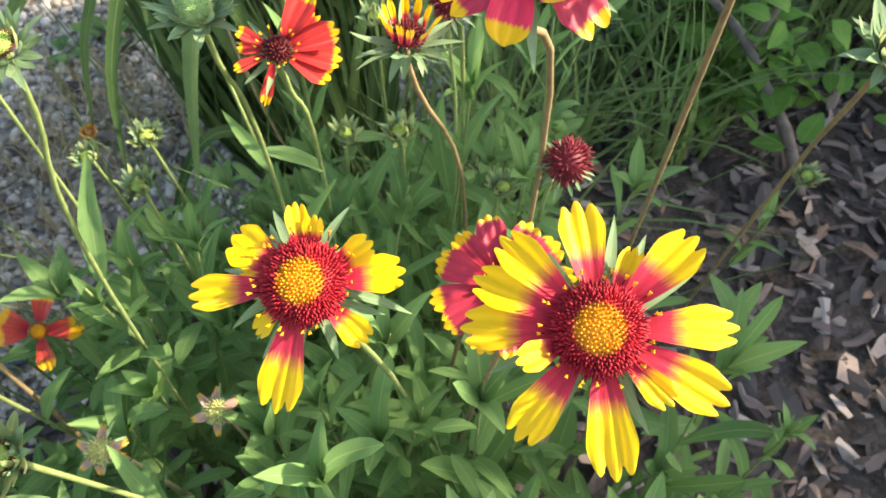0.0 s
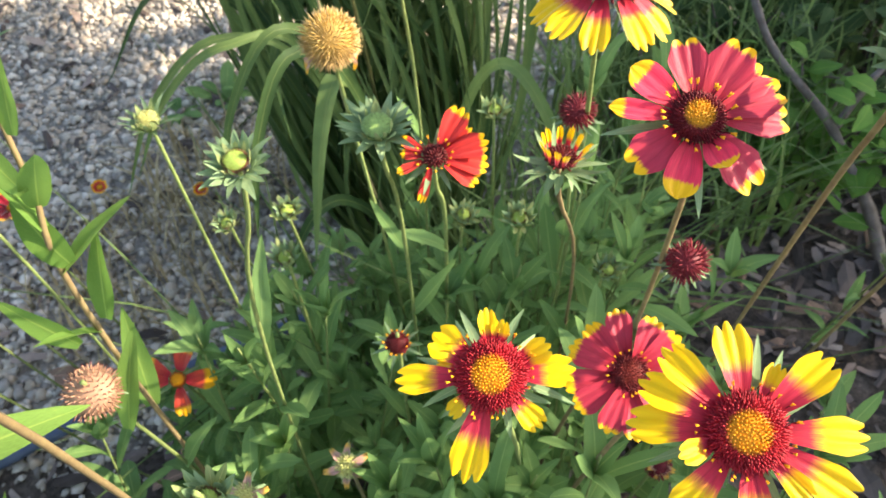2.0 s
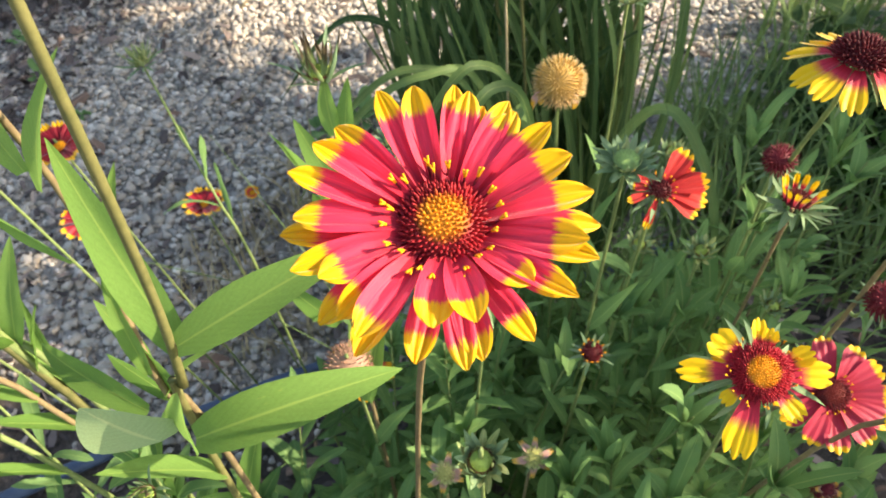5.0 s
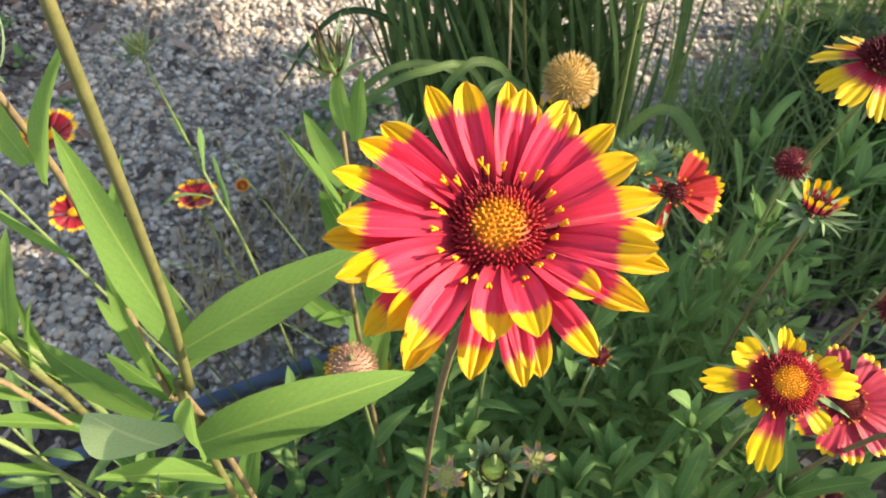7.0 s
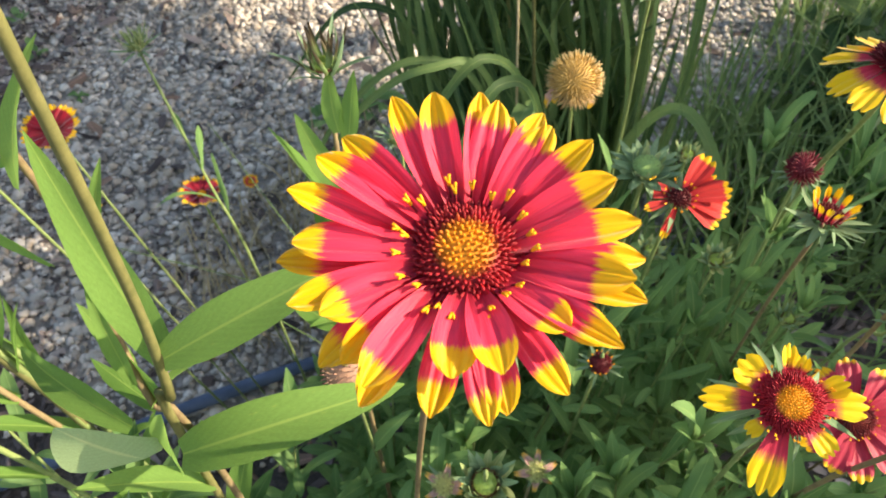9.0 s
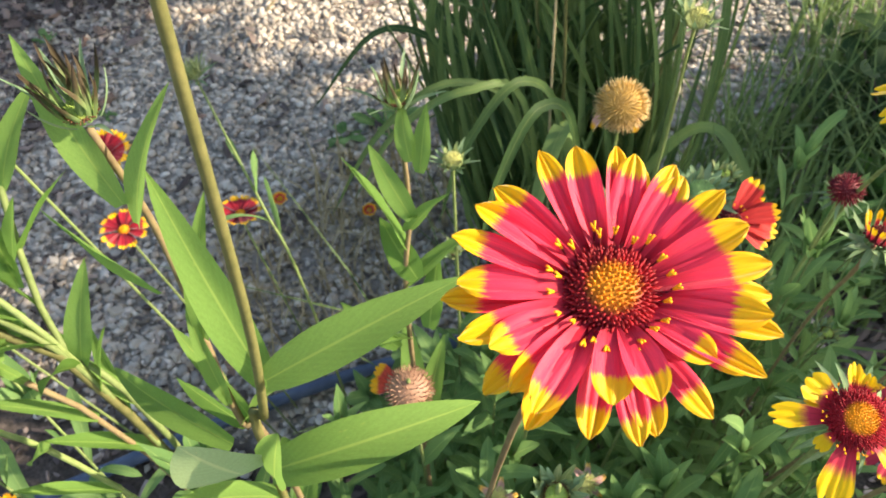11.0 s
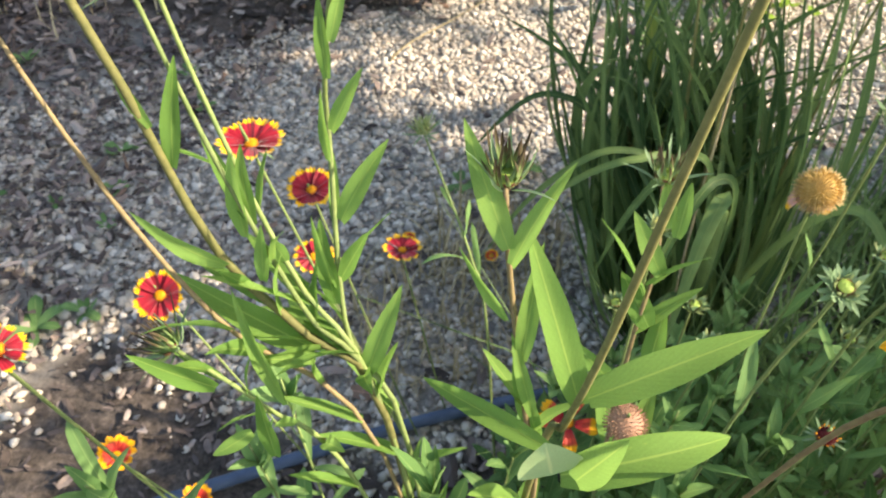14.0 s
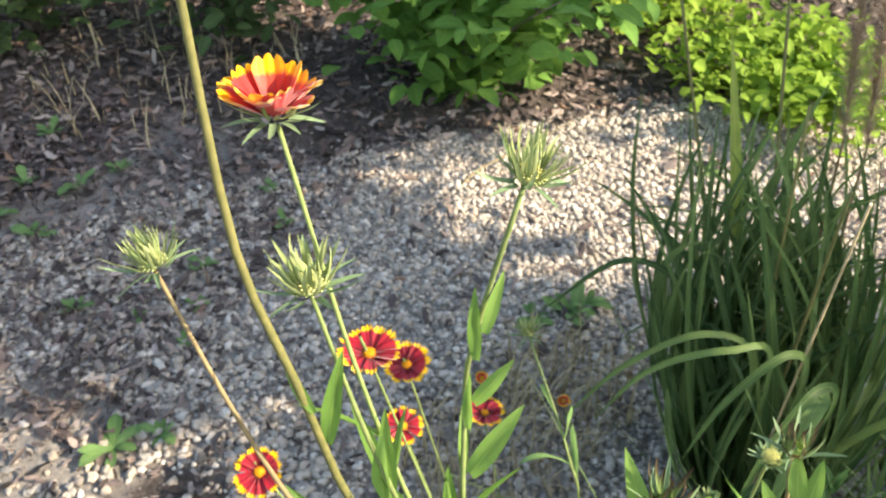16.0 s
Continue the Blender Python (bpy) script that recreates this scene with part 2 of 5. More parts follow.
def ground_mat():
    m = Mat("soil", 0.95, 0.1)
    a = m.ramp(m.noise(26, 8, 0.75), [(0.3, (0.055, 0.045, 0.038)), (0.5, (0.115, 0.094, 0.080)), (0.7, (0.21, 0.172, 0.146))])
    b = m.ramp(m.noise(170, 5, 0.7), [(0.35, (0.5, 0.5, 0.5)), (0.65, (1.25, 1.2, 1.15))])
    col = m.mix(1.0, a, b, "MULTIPLY")
    # fine pale grit where the path runs
    geo = m.t.nodes.new("ShaderNodeTexCoord")
    dot = m.t.nodes.new("ShaderNodeVectorMath")
    dot.operation = "DOT_PRODUCT"
    m.link(geo.outputs["Object"], dot.inputs[0])
    dot.inputs[1].default_value = (-0.64, 0.77, 0)
    across = m.math("ADD", dot.outputs["Value"], m.math("MULTIPLY", m.math("SUBTRACT", m.noise(5, 4), 0.5), 0.25))
    along = m.t.nodes.new("ShaderNodeVectorMath")
    along.operation = "DOT_PRODUCT"
    m.link(geo.outputs["Object"], along.inputs[0])
    along.inputs[1].default_value = (0.77, 0.64, 0)
    # bare soil in a bay by the bed; its dark colour also stands for shade
    bay = m.math("MAXIMUM", m.math("SUBTRACT", 1.0, m.math("DIVIDE", m.math("ABSOLUTE", m.math("ADD", along.outputs["Value"], 0.52)), 0.34)), 0.0)
    across = m.math("SUBTRACT", across, m.math("MULTIPLY", bay, 0.36))
    band = m.ramp(m.math("MULTIPLY", across, 0.5), [(0.24, (0, 0, 0)), (0.27, (1, 1, 1)), (0.79, (1, 1, 1)), (0.83, (0, 0, 0))])
    grit = m.ramp(m.noise(140, 6, 0.8), [(0.3, (0.20, 0.175, 0.15)), (0.7, (0.42, 0.375, 0.32))])
    col = m.mix(band, col, grit)
    m.bump(m.noise(90, 8, 0.8), 0.9, 0.006)
    return m.done(col)


gravel_stone, soil = stone_mat(), ground_mat()

# ---- mesh helpers ----
RND = random.Random(7)


def mesh_of(name, verts, faces, mat, uvs=None, smooth=True):
    me = bpy.data.meshes.new(name)
    me.from_pydata([tuple(map(float, v)) for v in verts], [], faces)
    if uvs is not None:
        lay = me.uv_layers.new(name="uv")
        idx = np.empty(len(me.loops), np.int32)
        me.loops.foreach_get("vertex_index", idx)
        lay.data.foreach_set("uv", np.asarray(uvs, np.float32)[idx].ravel())
    if smooth:
        me.polygons.foreach_set("use_smooth", np.ones(len(me.polygons), bool))
    me.materials.append(mat)
    me.update()
    return me


def thing(name, base, label, category, group="", kind=""):
    ob = new(name)
    ob.empty_display_size = 0.02
    ob.location = base
    return tagged(ob, label, category, group, kind)


def part(name, me, parent, m=None, label=""):
    """A mesh as a part, at the pose m in its parent's own space."""
    ob = new(name, me)
    ob.parent = parent
    if m is not None:
        ob.matrix_basis = m
    return tagged(ob, label)


def basis(origin, along, up, size=(1, 1, 1)):
    """A pose whose y runs along `along` and whose z is near `up`."""
    y = Vector(along).normalized()
    x = y.cross(Vector(up))
    if x.length < 1e-5:
        x = y.orthogonal()
    x.normalize()
    z = x.cross(y)
    m = Matrix((x, y, z)).transposed().to_4x4()
    return Matrix.Translation(origin) @ m @ Matrix.Diagonal((*size, 1))


def facing(origin, normal, spin=0.0):
    """A pose whose z is the normal; spin in degrees about it."""
    z = Vector(normal).normalized()
    x = Vector((1, 0, 0)) - z * z.x
    x.normalize()
    y = z.cross(x)
    return Matrix.Translation(origin) @ Matrix((x, y, z)).transposed().to_4x4() @ pose(0, 0, 0, 0, 0, spin)


def curve_points(pts, n):
    """n points on a smooth line through pts."""
    p = [np.array(q, float) for q in pts]
    p = [2 * p[0] - p[1]] + p + [2 * p[-1] - p[-2]]
    out = []
    segs = len(p) - 3
    for k in range(n):
        s = k / (n - 1) * segs
        i = min(int(s), segs - 1)
        t = s - i
        a, b, c, d = p[i:i + 4]
        out.append(0.5 * (2 * b + (c - a) * t + (2 * a - 5 * b + 4 * c - d) * t * t + (3 * b - a - 3 * c + d) * t ** 3))
    return np.array(out)


def tube(pts, r0, r1, n=14, sides=8, knobby=0.0):
    """Vertices and faces of a tapered round stalk through pts."""
    line = curve_points(pts, n)
    verts, faces = [], []
    side = None
    for k in range(n):
        d = line[min(k + 1, n - 1)] - line[max(k - 1, 0)]
        d /= np.linalg.norm(d) + 1e-9
        if side is None:
            side = np.cross(d, (0.31, 0.9, 0.2))
        side = side - d * (side @ d)
        side /= np.linalg.norm(side)
        o = np.cross(d, side)
        r = r0 + (r1 - r0) * k / (n - 1)
        r *= 1 + knobby * RND.uniform(-1, 1)
        for j in range(sides):
            a = 2 * math.pi * j / sides
            verts.append(line[k] + r * (math.cos(a) * side + math.sin(a) * o))
    for k in range(n - 1):
        for j in range(sides):
            a, b = k * sides + j, k * sides + (j + 1) % sides
            faces.append((a, b, b + sides, a + sides))
    faces.append(tuple(range(sides))[::-1])
    faces.append(tuple((n - 1) * sides + j for j in range(sides)))
    return verts, faces


def blade_mesh(name, mat, profile, bend, fold, twist=0.0, wave=0.0, n=10, across=5, aspect=0.25):
    """A leaf one unit long and wide: along y, its face to z, with a folded midrib, bent down by `bend` degrees."""
    verts, uvs, faces = [], [], []
    y = z = 0.0
    for k in range(n + 1):
        s = k / n
        ang = radians(bend) * (s - 0.15)
        if k:
            y += math.cos(ang) / n
            z -= math.sin(ang) / n
        w = profile(s) * aspect
        tw = radians(twist) * s
        for j in range(across):
            v = j / (across - 1) * 2 - 1
            x = v * w * 0.5
            h = fold * abs(v) * w * 0.5 + wave * math.sin(s * 9 + v * 2) * w * abs(v)
            x, h = x * math.cos(tw) - h * math.sin(tw), x * math.sin(tw) + h * math.cos(tw)
            verts.append((x / aspect, y + h * math.sin(ang), z + h * math.cos(ang)))
            uvs.append((s, v / 2 + 0.5))
    for k in range(n):
        for j in range(across - 1):
            a = k * across + j
            faces.append((a, a + 1, a + across + 1, a + across))
    return mesh_of(name, verts, faces, mat, uvs)


def lance(s):
    """Outline of a lance-shaped leaf with a narrow tip."""
    return max(0.02, math.sin(math.pi * (0.14 + 0.86 * s ** 0.85)) ** 0.8)


def spoon(s):
    return max(0.03, (0.22 + 1.1 * s ** 1.2) * (1 - s ** 4) ** 0.8)


def strap(s):
    return max(0.03, (0.75 + 0.5 * s) * (1 - s ** 3))


def oval(s):
    return max(0.02, 1.05 * math.sin(math.pi * min(1, s ** 0.75)) ** 0.8)


def petal_mesh(name, mat, lobes, droop, cup, n=11, across=13, depth=0.15, narrow=0.45, seed=0):
    """A ray petal one unit long and wide, with a lobed tip and ridges along it."""
    r = random.Random(seed)
    cut = [1 - 0.02 * r.random() for _ in range(across)]
    verts, uvs, faces = [], [], []
    for k in range(n + 1):
        s = k / n
        for j in range(across):
            v = j / (across - 1) * 2 - 1
            if lobes == 3:
                tip = (1 - depth) + depth * abs(math.cos(1.36 * math.pi * v)) ** 0.4
            elif lobes == 2:
                tip = (1 - depth) + depth * abs(math.sin(math.pi * v)) ** 0.8
            else:
                tip = 1.0
            tip -= (0.02 if lobes == 1 else 0.12) * v * v
            q = s * (tip * cut[j] if s > 0.5 else tip)
            w = narrow + (1 - narrow) * min(1.0, s / 0.8) ** 0.75
            ridge = 0.018
            if lobes == 1:
                w = narrow + (1 - narrow) * math.sin(0.5 * math.pi * min(1.0, s / 0.66)) ** 0.9
                if s > 0.66:
                    w *= max(0.2, (1 - ((s - 0.66) / 0.345) ** 2.4) ** 0.55)
                ridge = 0.022
            elif s > 0.8:
                w *= 1 - 0.14 * ((s - 0.8) / 0.2) ** 2
            x = v * w * 0.5
            z = -droop * q * q + cup * v * v * w * 0.5 + ridge * math.cos(v * 3 * math.pi) * s * w
            verts.append((x, q * (1 - 0.25 * abs(droop) * q), z))
            uvs.append((q, v / 2 + 0.5))
    for k in range(n):
        for j in range(across - 1):
            a = k * across + j
            faces.append((a, a + 1, a + across + 1, a + across))
    return mesh_of(name, verts, faces, mat, uvs)


def dome_mesh(name, mat, radius, height, sphere=False, count=110, spike=0.1, thick=0.07, grow=1.0, core=0.8):
    """A flower's disc: a core with many small pointed florets set in a spiral. Size in metres; uv.x is the share of the radius."""
    verts, faces, uvs = [], [], []
    rings, seg = 7, 20
    span = math.pi * (0.86 if sphere else 0.5)
    for i in range(rings + 1):
        a = span * i / rings
        rr, zz = math.sin(a) * radius * core, (math.cos(a)) * height * core
        for j in range(seg):
            b = 2 * math.pi * j / seg
            verts.append((rr * math.cos(b), rr * math.sin(b), zz))
            uvs.append((min(1.0, a / span) * 0.9, 0.5))
    for i in range(rings):
        for j in range(seg):
            p, q = i * seg + j, i * seg + (j + 1) % seg
            faces.append((p, p + seg, q + seg, q))
    for k in range(count):
        f = (k + 0.5) / count
        cosa = 1 - f * (1 - math.cos(span))
        a = math.acos(max(-1, min(1, cosa)))
        b = k * 2.399963
        nrm = np.array((math.sin(a) * math.cos(b), math.sin(a) * math.sin(b), math.cos(a)))
        p = nrm * (radius * core, radius * core, height * core)
        share = a / span
        ln = radius * (spike * (1 + (grow - 1) * share)) * RND.uniform(0.75, 1.25)
        w = radius * thick
        d = nrm + np.array((RND.uniform(-.25, .25), RND.uniform(-.25, .25), RND.uniform(-.1, .25)))
        d /= np.linalg.norm(d)
        t1 = np.cross(d, (0.3, 0.2, 0.9)); t1 /= np.linalg.norm(t1)
        t2 = np.cross(d, t1)
        i0 = len(verts)
        for h, wide in ((0.0, 0.9), (0.55, 1.0)):
            for q in range(5):
                c = 2 * math.pi * q / 5
                verts.append(p + d * ln * h + (t1 * math.cos(c) + t2 * math.sin(c)) * w * wide)
                uvs.append((share, 0.5))
        verts.append(p + d * ln)
        uvs.append((share, 1.0))
        for q in range(5):
            e = (q + 1) % 5
            faces.append((i0 + q, i0 + e, i0 + 5 + e, i0 + 5 + q))
            faces.append((i0 + 5 + q, i0 + 5 + e, i0 + 10))
    return mesh_of(name, verts, faces, mat, uvs)


def stigma_mesh():
    """A thin red style with a forked yellow tip, one unit high."""
    verts, faces, uvs = [], [], []
    for pts, r0, r1, u in (([(0, 0, 0), (0, 0.05, 0.35), (0, 0.1, 0.62)], 0.05, 0.05, 0.2),
                           ([(0, 0.1, 0.58), (0.02, 0.13, 0.8), (0.06, 0.2, 1.0)], 0.075, 0.06, 0.9),
                           ([(0, 0.1, 0.7), (-0.08, 0.16, 0.85), (-0.10, 0.20, 0.93)], 0.065, 0.05, 0.9)):
        v, f = tube(pts, r0, r1, 4, 5)
        o = len(verts)
        verts += v
        faces += [tuple(i + o for i in q) for q in f]
        uvs += [(u, 0.5)] * len(v)
    return mesh_of("stigma", verts, faces, stigma_mat, uvs)


STIGMA = stigma_mesh()
SEPAL = [blade_mesh("sepal", sepal_mat, lambda s: max(0.02, (1 - s) ** 0.9 * (0.75 + s)), b, 0.3, n=6, across=3) for b in (20, -35, 50)]
BRACT = [blade_mesh("sepal", bract_mat, lambda s: max(0.02, (1 - s) ** 0.8 * (0.6 + s)), b, 0.3, n=7, across=3) for b in (-20, -45, 25)]
BRACT_DARK = [blade_mesh("sepal", bract_dark, lambda s: max(0.02, (1 - s) ** 0.8 * (0.6 + s)), b, 0.3, n=7, across=3) for b in (-20, -35, 20)]
LEAF = [blade_mesh("leaf", leaf_green, lance, b, 0.25, tw, 0.05) for b, tw in ((35, 0), (60, 15), (15, -10), (85, 20), (5, 8))]
PALE = blade_mesh("leaf", leaf_pale, oval, 12, 0.15, 6, 0.05)
LEAF_UP = [LEAF[2], LEAF[4], LEAF[0]]
SPOON = [blade_mesh("leaf", leaf_shade, spoon, b, 0.22, tw, 0.08) for b, tw in ((45, 10), (20, -15), (75, 0), (-15, 10))]
SLIM = [blade_mesh("leaf", leaf_shade, lance, b, 0.25, tw, 0.06) for b, tw in ((30, 10), (10, -20), (60, 15), (-10, 25))]
BLADE = [blade_mesh("blade", blade_mat, strap, b, 0.35, tw, 0.0, 14, 3, 0.035) for b, tw in ((25, 20), (55, -30), (90, 40), (130, 20), (165, -20), (40, 60))]


def petal_set(mat, lobes, droop, cup, depth=0.15, narrow=0.45):
    return [petal_mesh("petal", mat, lobes, droop + 0.08 * (i - 1), cup + 0.08 * (i % 2), n=20 if lobes == 1 else 12, across=13 if lobes == 1 else 25, depth=depth, narrow=narrow, seed=i) for i in range(3)]


P_HERO = petal_set(petal_red, 1, 0.10, 0.14, narrow=0.38) + petal_set(petal_red, 1, 0.14, 0.06, narrow=0.40)
P_YEL = petal_set(petal_yellow, 3, 0.10, 0.12, 0.24, 0.36)
P_ROSE = petal_set(petal_rose, 3, 0.10, 0.10, 0.13, 0.34) + petal_set(petal_rose, 2, 0.10, 0.1, 0.18, 0.30)
P_FAR = petal_set(petal_far, 3, 0.05, 0.15, 0.28, 0.36)
P_TOP = petal_set(petal_orange, 3, 0.05, 0.25, 0.22, 0.4) + petal_set(petal_scarlet, 3, 0.15, 0.2, 0.2, 0.4)
P_SCARLET = petal_set(petal_scarlet, 3, 0.08, 0.12, 0.2, 0.36)
P_ORANGE = petal_set(petal_orange, 3, 0.2, 0.2, 0.2, 0.35)
P_FADED = petal_set(petal_faded, 2, 0.25, 0.5, 0.2, 0.5)
P_DRY = petal_set(petal_dry, 2, 0.7, 0.5, 0.2, 0.5)


def head(owner, base, at, normal, spin, disc, label=""):
    """The disc of a flower as a part, with its pose in the world."""
    return part("flower_head", disc, owner, Matrix.Translation(-Vector(base)) @ facing(at, normal, spin), label)


def ray_petals(hd, meshes, angles, inner, length, width, lift=0.0, jitter=0.05, sag=(), low=0.0):
    """Petals round a head, one part each. lift: degrees above the flower's plane; sag: extra lift by index."""
    for i, a in enumerate(angles):
        l = length * (1 + RND.uniform(-jitter, jitter)) * (1 + low * math.cos(radians(a)))
        up = lift + RND.uniform(-5, 5) + (sag[i % len(sag)] if sag else 0)
        m = pose(0, 0, 0, 0, 0, a) @ pose(0, inner, 0.001 * (i % 3), up, RND.uniform(-9, 9), 0) @ Matrix.Diagonal((width * RND.uniform(0.9, 1.1), l, l, 1))
        part("petal", meshes[i % len(meshes)], hd, m)


def sepals(hd, n, inner, length, width, lift, z=-0.004, kinds=(0,), spread=14, meshes=None):
    for i in range(n):
        a = 360 * i / n + RND.uniform(-12, 12)
        l = length * RND.uniform(0.75, 1.2)
        m = pose(0, 0, 0, 0, 0, a) @ pose(0, inner, z, lift + RND.uniform(-spread, spread), RND.uniform(-20, 20), 0) @ Matrix.Diagonal((width, l, l, 1))
        part("sepal", (meshes or SEPAL)[kinds[i % len(kinds)]], hd, m)


def stigmas(hd, n, radius, z, length, out=35):
    for i in range(n):
        a = 360 * i / n + RND.uniform(-8, 8)
        m = pose(0, 0, 0, 0, 0, a) @ pose(0, radius * RND.uniform(0.9, 1.1), z, -out + RND.uniform(-15, 15), 0, 0) @ Matrix.Diagonal((length, length, length * RND.uniform(0.8, 1.2), 1))
        part("stigma", STIGMA, hd, m)


def stalk(owner, base, pts, r0, r1, mat, name="stem", n=16):
    v, f = tube([np.array(p) - np.array(base) for p in pts], r0, r1, n, 8, 0.04)
    return part(name, mesh_of("stem", v, f, mat), owner)


def leaf_at(owner, base, at, along, up, length, width, kind=0, meshes=None):
    m = basis(Vector(at) - Vector(base), along, up, (width, length, length))
    return part("leaf", (meshes or LEAF)[kind], owner, m)


def leaves_on(owner, base, pts, shares, size, width=0.24, meshes=None, turn=0.0, rise=40, spread=0.25):
    """Alternate leaves up a stem at the given shares of it."""
    line = curve_points(pts, 41)
    for i, s in enumerate(shares):
        k = int(s * 39)
        p, d = line[k], Vector(line[k + 1] - line[k]).normalized()
        a = radians(turn + 137.5 * i + RND.uniform(-20, 20))
        side = d.orthogonal().normalized()
        out = side * math.cos(a) + d.cross(side) * math.sin(a)
        e = radians(rise + RND.uniform(-12, 12))
        l = size * RND.uniform(1 - spread, 1 + spread) * (1.15 - 0.45 * s)
        leaf_at(owner, base, p, out * math.cos(e) + d * math.sin(e), d, l, l * width * RND.uniform(0.85, 1.2), RND.randrange(len(meshes or LEAF)), meshes)


def unit(v):
    return np.array(v, float) / np.linalg.norm(v)


def stem_to(at, normal, base, way=None, reach=0.1):
    """Points from the base up to just under a head, arriving along its normal; way: a point on the way."""
    at, n = np.array(at, float), unit(normal)
    pts = [np.array(base, float)]
    if way is not None:
        pts.append(np.array(way, float))
    lead = unit(unit(at - pts[-1]) + 0.35 * n)
    pts += [at - lead * 0.03, at - n * 0.004]
    return pts


def lay_leaves(owner, base, rows):
    """Leaves from foot to tip: x, y, z of each, and the width."""
    for i, (x, y, z, u, v, w, wide) in enumerate(rows):
        d = Vector((u - x, v - y, w - z))
        leaf_at(owner, base, (x, y, z), d, (0.25 * RND.uniform(-1, 1), -0.75, 0.65), d.length * 1.03, wide * 0.74, (2, 0, 4)[i % 3])

# ---- ground ----
AX, NX = Vector((0.77, 0.64, 0)).normalized(), Vector((-0.64, 0.77, 0)).normalized()   # along and across the gravel path


def ground_height(x, y):
    return 0.010 * noise.noise(Vector((x * 1.3, y * 1.3, 0.3))) + 0.004 * noise.noise(Vector((x * 9, y * 9, 2.0)))


def make_ground():
    xs = np.unique(np.concatenate([np.linspace(-400, -4, 12), np.linspace(-4, 3, 141), np.linspace(3, 400, 12)]))
    ys = np.unique(np.concatenate([np.linspace(-400, -2, 12), np.linspace(-2, 5, 141), np.linspace(5, 400, 12)]))
    verts = [(x, y, ground_height(x, y)) for y in ys for x in xs]
    w = len(xs)
    faces = [(j * w + i, j * w + i + 1, (j + 1) * w + i + 1, (j + 1) * w + i) for j in range(len(ys) - 1) for i in range(w - 1)]
    tagged(new("ground", mesh_of("ground", verts, faces, soil)), "dark brown garden soil with mulch and bark litter", "ground", kind="structure")


make_ground()


def rock(seed, squash=0.54):
    """A small broken stone, one unit across."""
    r = random.Random(seed)
    g = (1 + 5 ** 0.5) / 2
    v = np.array([(-1, g, 0), (1, g, 0), (-1, -g, 0), (1, -g, 0), (0, -1, g), (0, 1, g), (0, -1, -g), (0, 1, -g), (g, 0, -1), (g, 0, 1), (-g, 0, -1), (-g, 0, 1)], float)
    v /= np.linalg.norm(v[0]) * 2
    v *= np.array([[r.uniform(0.6, 1.3)] for _ in v])
    v *= (1, r.uniform(0.65, 0.95), squash)
    f = [(0, 11, 5), (0, 5, 1), (0, 1, 7), (0, 7, 10), (0, 10, 11), (1, 5, 9), (5, 11, 4), (11, 10, 2), (10, 7, 6), (7, 1, 8),
         (3, 9, 4), (3, 4, 2), (3, 2, 6), (3, 6, 8), (3, 8, 9), (4, 9, 5), (2, 4, 11), (6, 2, 10), (8, 6, 7), (9, 8, 1)]
    return v, np.array(f)


ROCKS = [rock(i) for i in range(10)]


def scatter_stones(name, spots, mat, label, smooth=False):
    """Many stones in one mesh; spots: x, y, size."""
    vs, fs, o = [], [], 0
    for x, y, s in spots:
        v, f = ROCKS[RND.randrange(len(ROCKS))]
        a, b = RND.uniform(0, 6.28), RND.uniform(-0.5, 0.5)
        rot = np.array(Euler((b, RND.uniform(-.5, .5), a)).to_matrix())
        vs.append((v * s) @ rot.T + (x, y, ground_height(x, y) + s * RND.uniform(0.08, 0.30)))
        fs.append(f + o)
        o += len(v)
    vs, fs = np.concatenate(vs), np.concatenate(fs)
    me = bpy.data.meshes.new(name)
    me.vertices.add(len(vs))
    me.vertices.foreach_set("co", vs.astype(np.float32).ravel())
    me.loops.add(fs.size)
    me.loops.foreach_set("vertex_index", fs.astype(np.int32).ravel())
    me.polygons.add(len(fs))
    me.polygons.foreach_set("loop_start", np.arange(0, fs.size, 3, dtype=np.int32))
    me.update(calc_edges=True)
    me.materials.append(mat)
    return tagged(new(name, me), label, name.replace("_", " "), kind="stuff")


def path_spots(count):
    out = []
    while len(out) < count:
        a, n = RND.uniform(-1.25, 1.9), RND.uniform(0.44, 1.75)
        edge = min(n - 0.5 - 0.36 * max(0.0, 1 - abs(a + 0.52) / 0.34), 1.60 - 0.35 * max(0.0, -1.15 - (AX * a + NX * n).x) - n)
        if edge < 0 and RND.random() > math.exp(edge * 34):
            continue
        if n < 0.95 and a < -0.42 and RND.random() < 0.45:
            continue
        p = AX * a + NX * n
        if ((p.x + 1.12) / 0.20) ** 2 + ((p.y - 0.26) / 0.13) ** 2 < 1 and RND.random() < 0.88:
            continue
        if p.x > 0.75 or p.y > 2.5:
            continue
        out.append((p.x, p.y, RND.choice((0.005, 0.007, 0.008, 0.009, 0.011, 0.013, 0.017)) * RND.uniform(0.8, 1.25)))
    return out


scatter_stones("gravel", path_spots(72000), gravel_stone, "loose pale grey and tan gravel path")

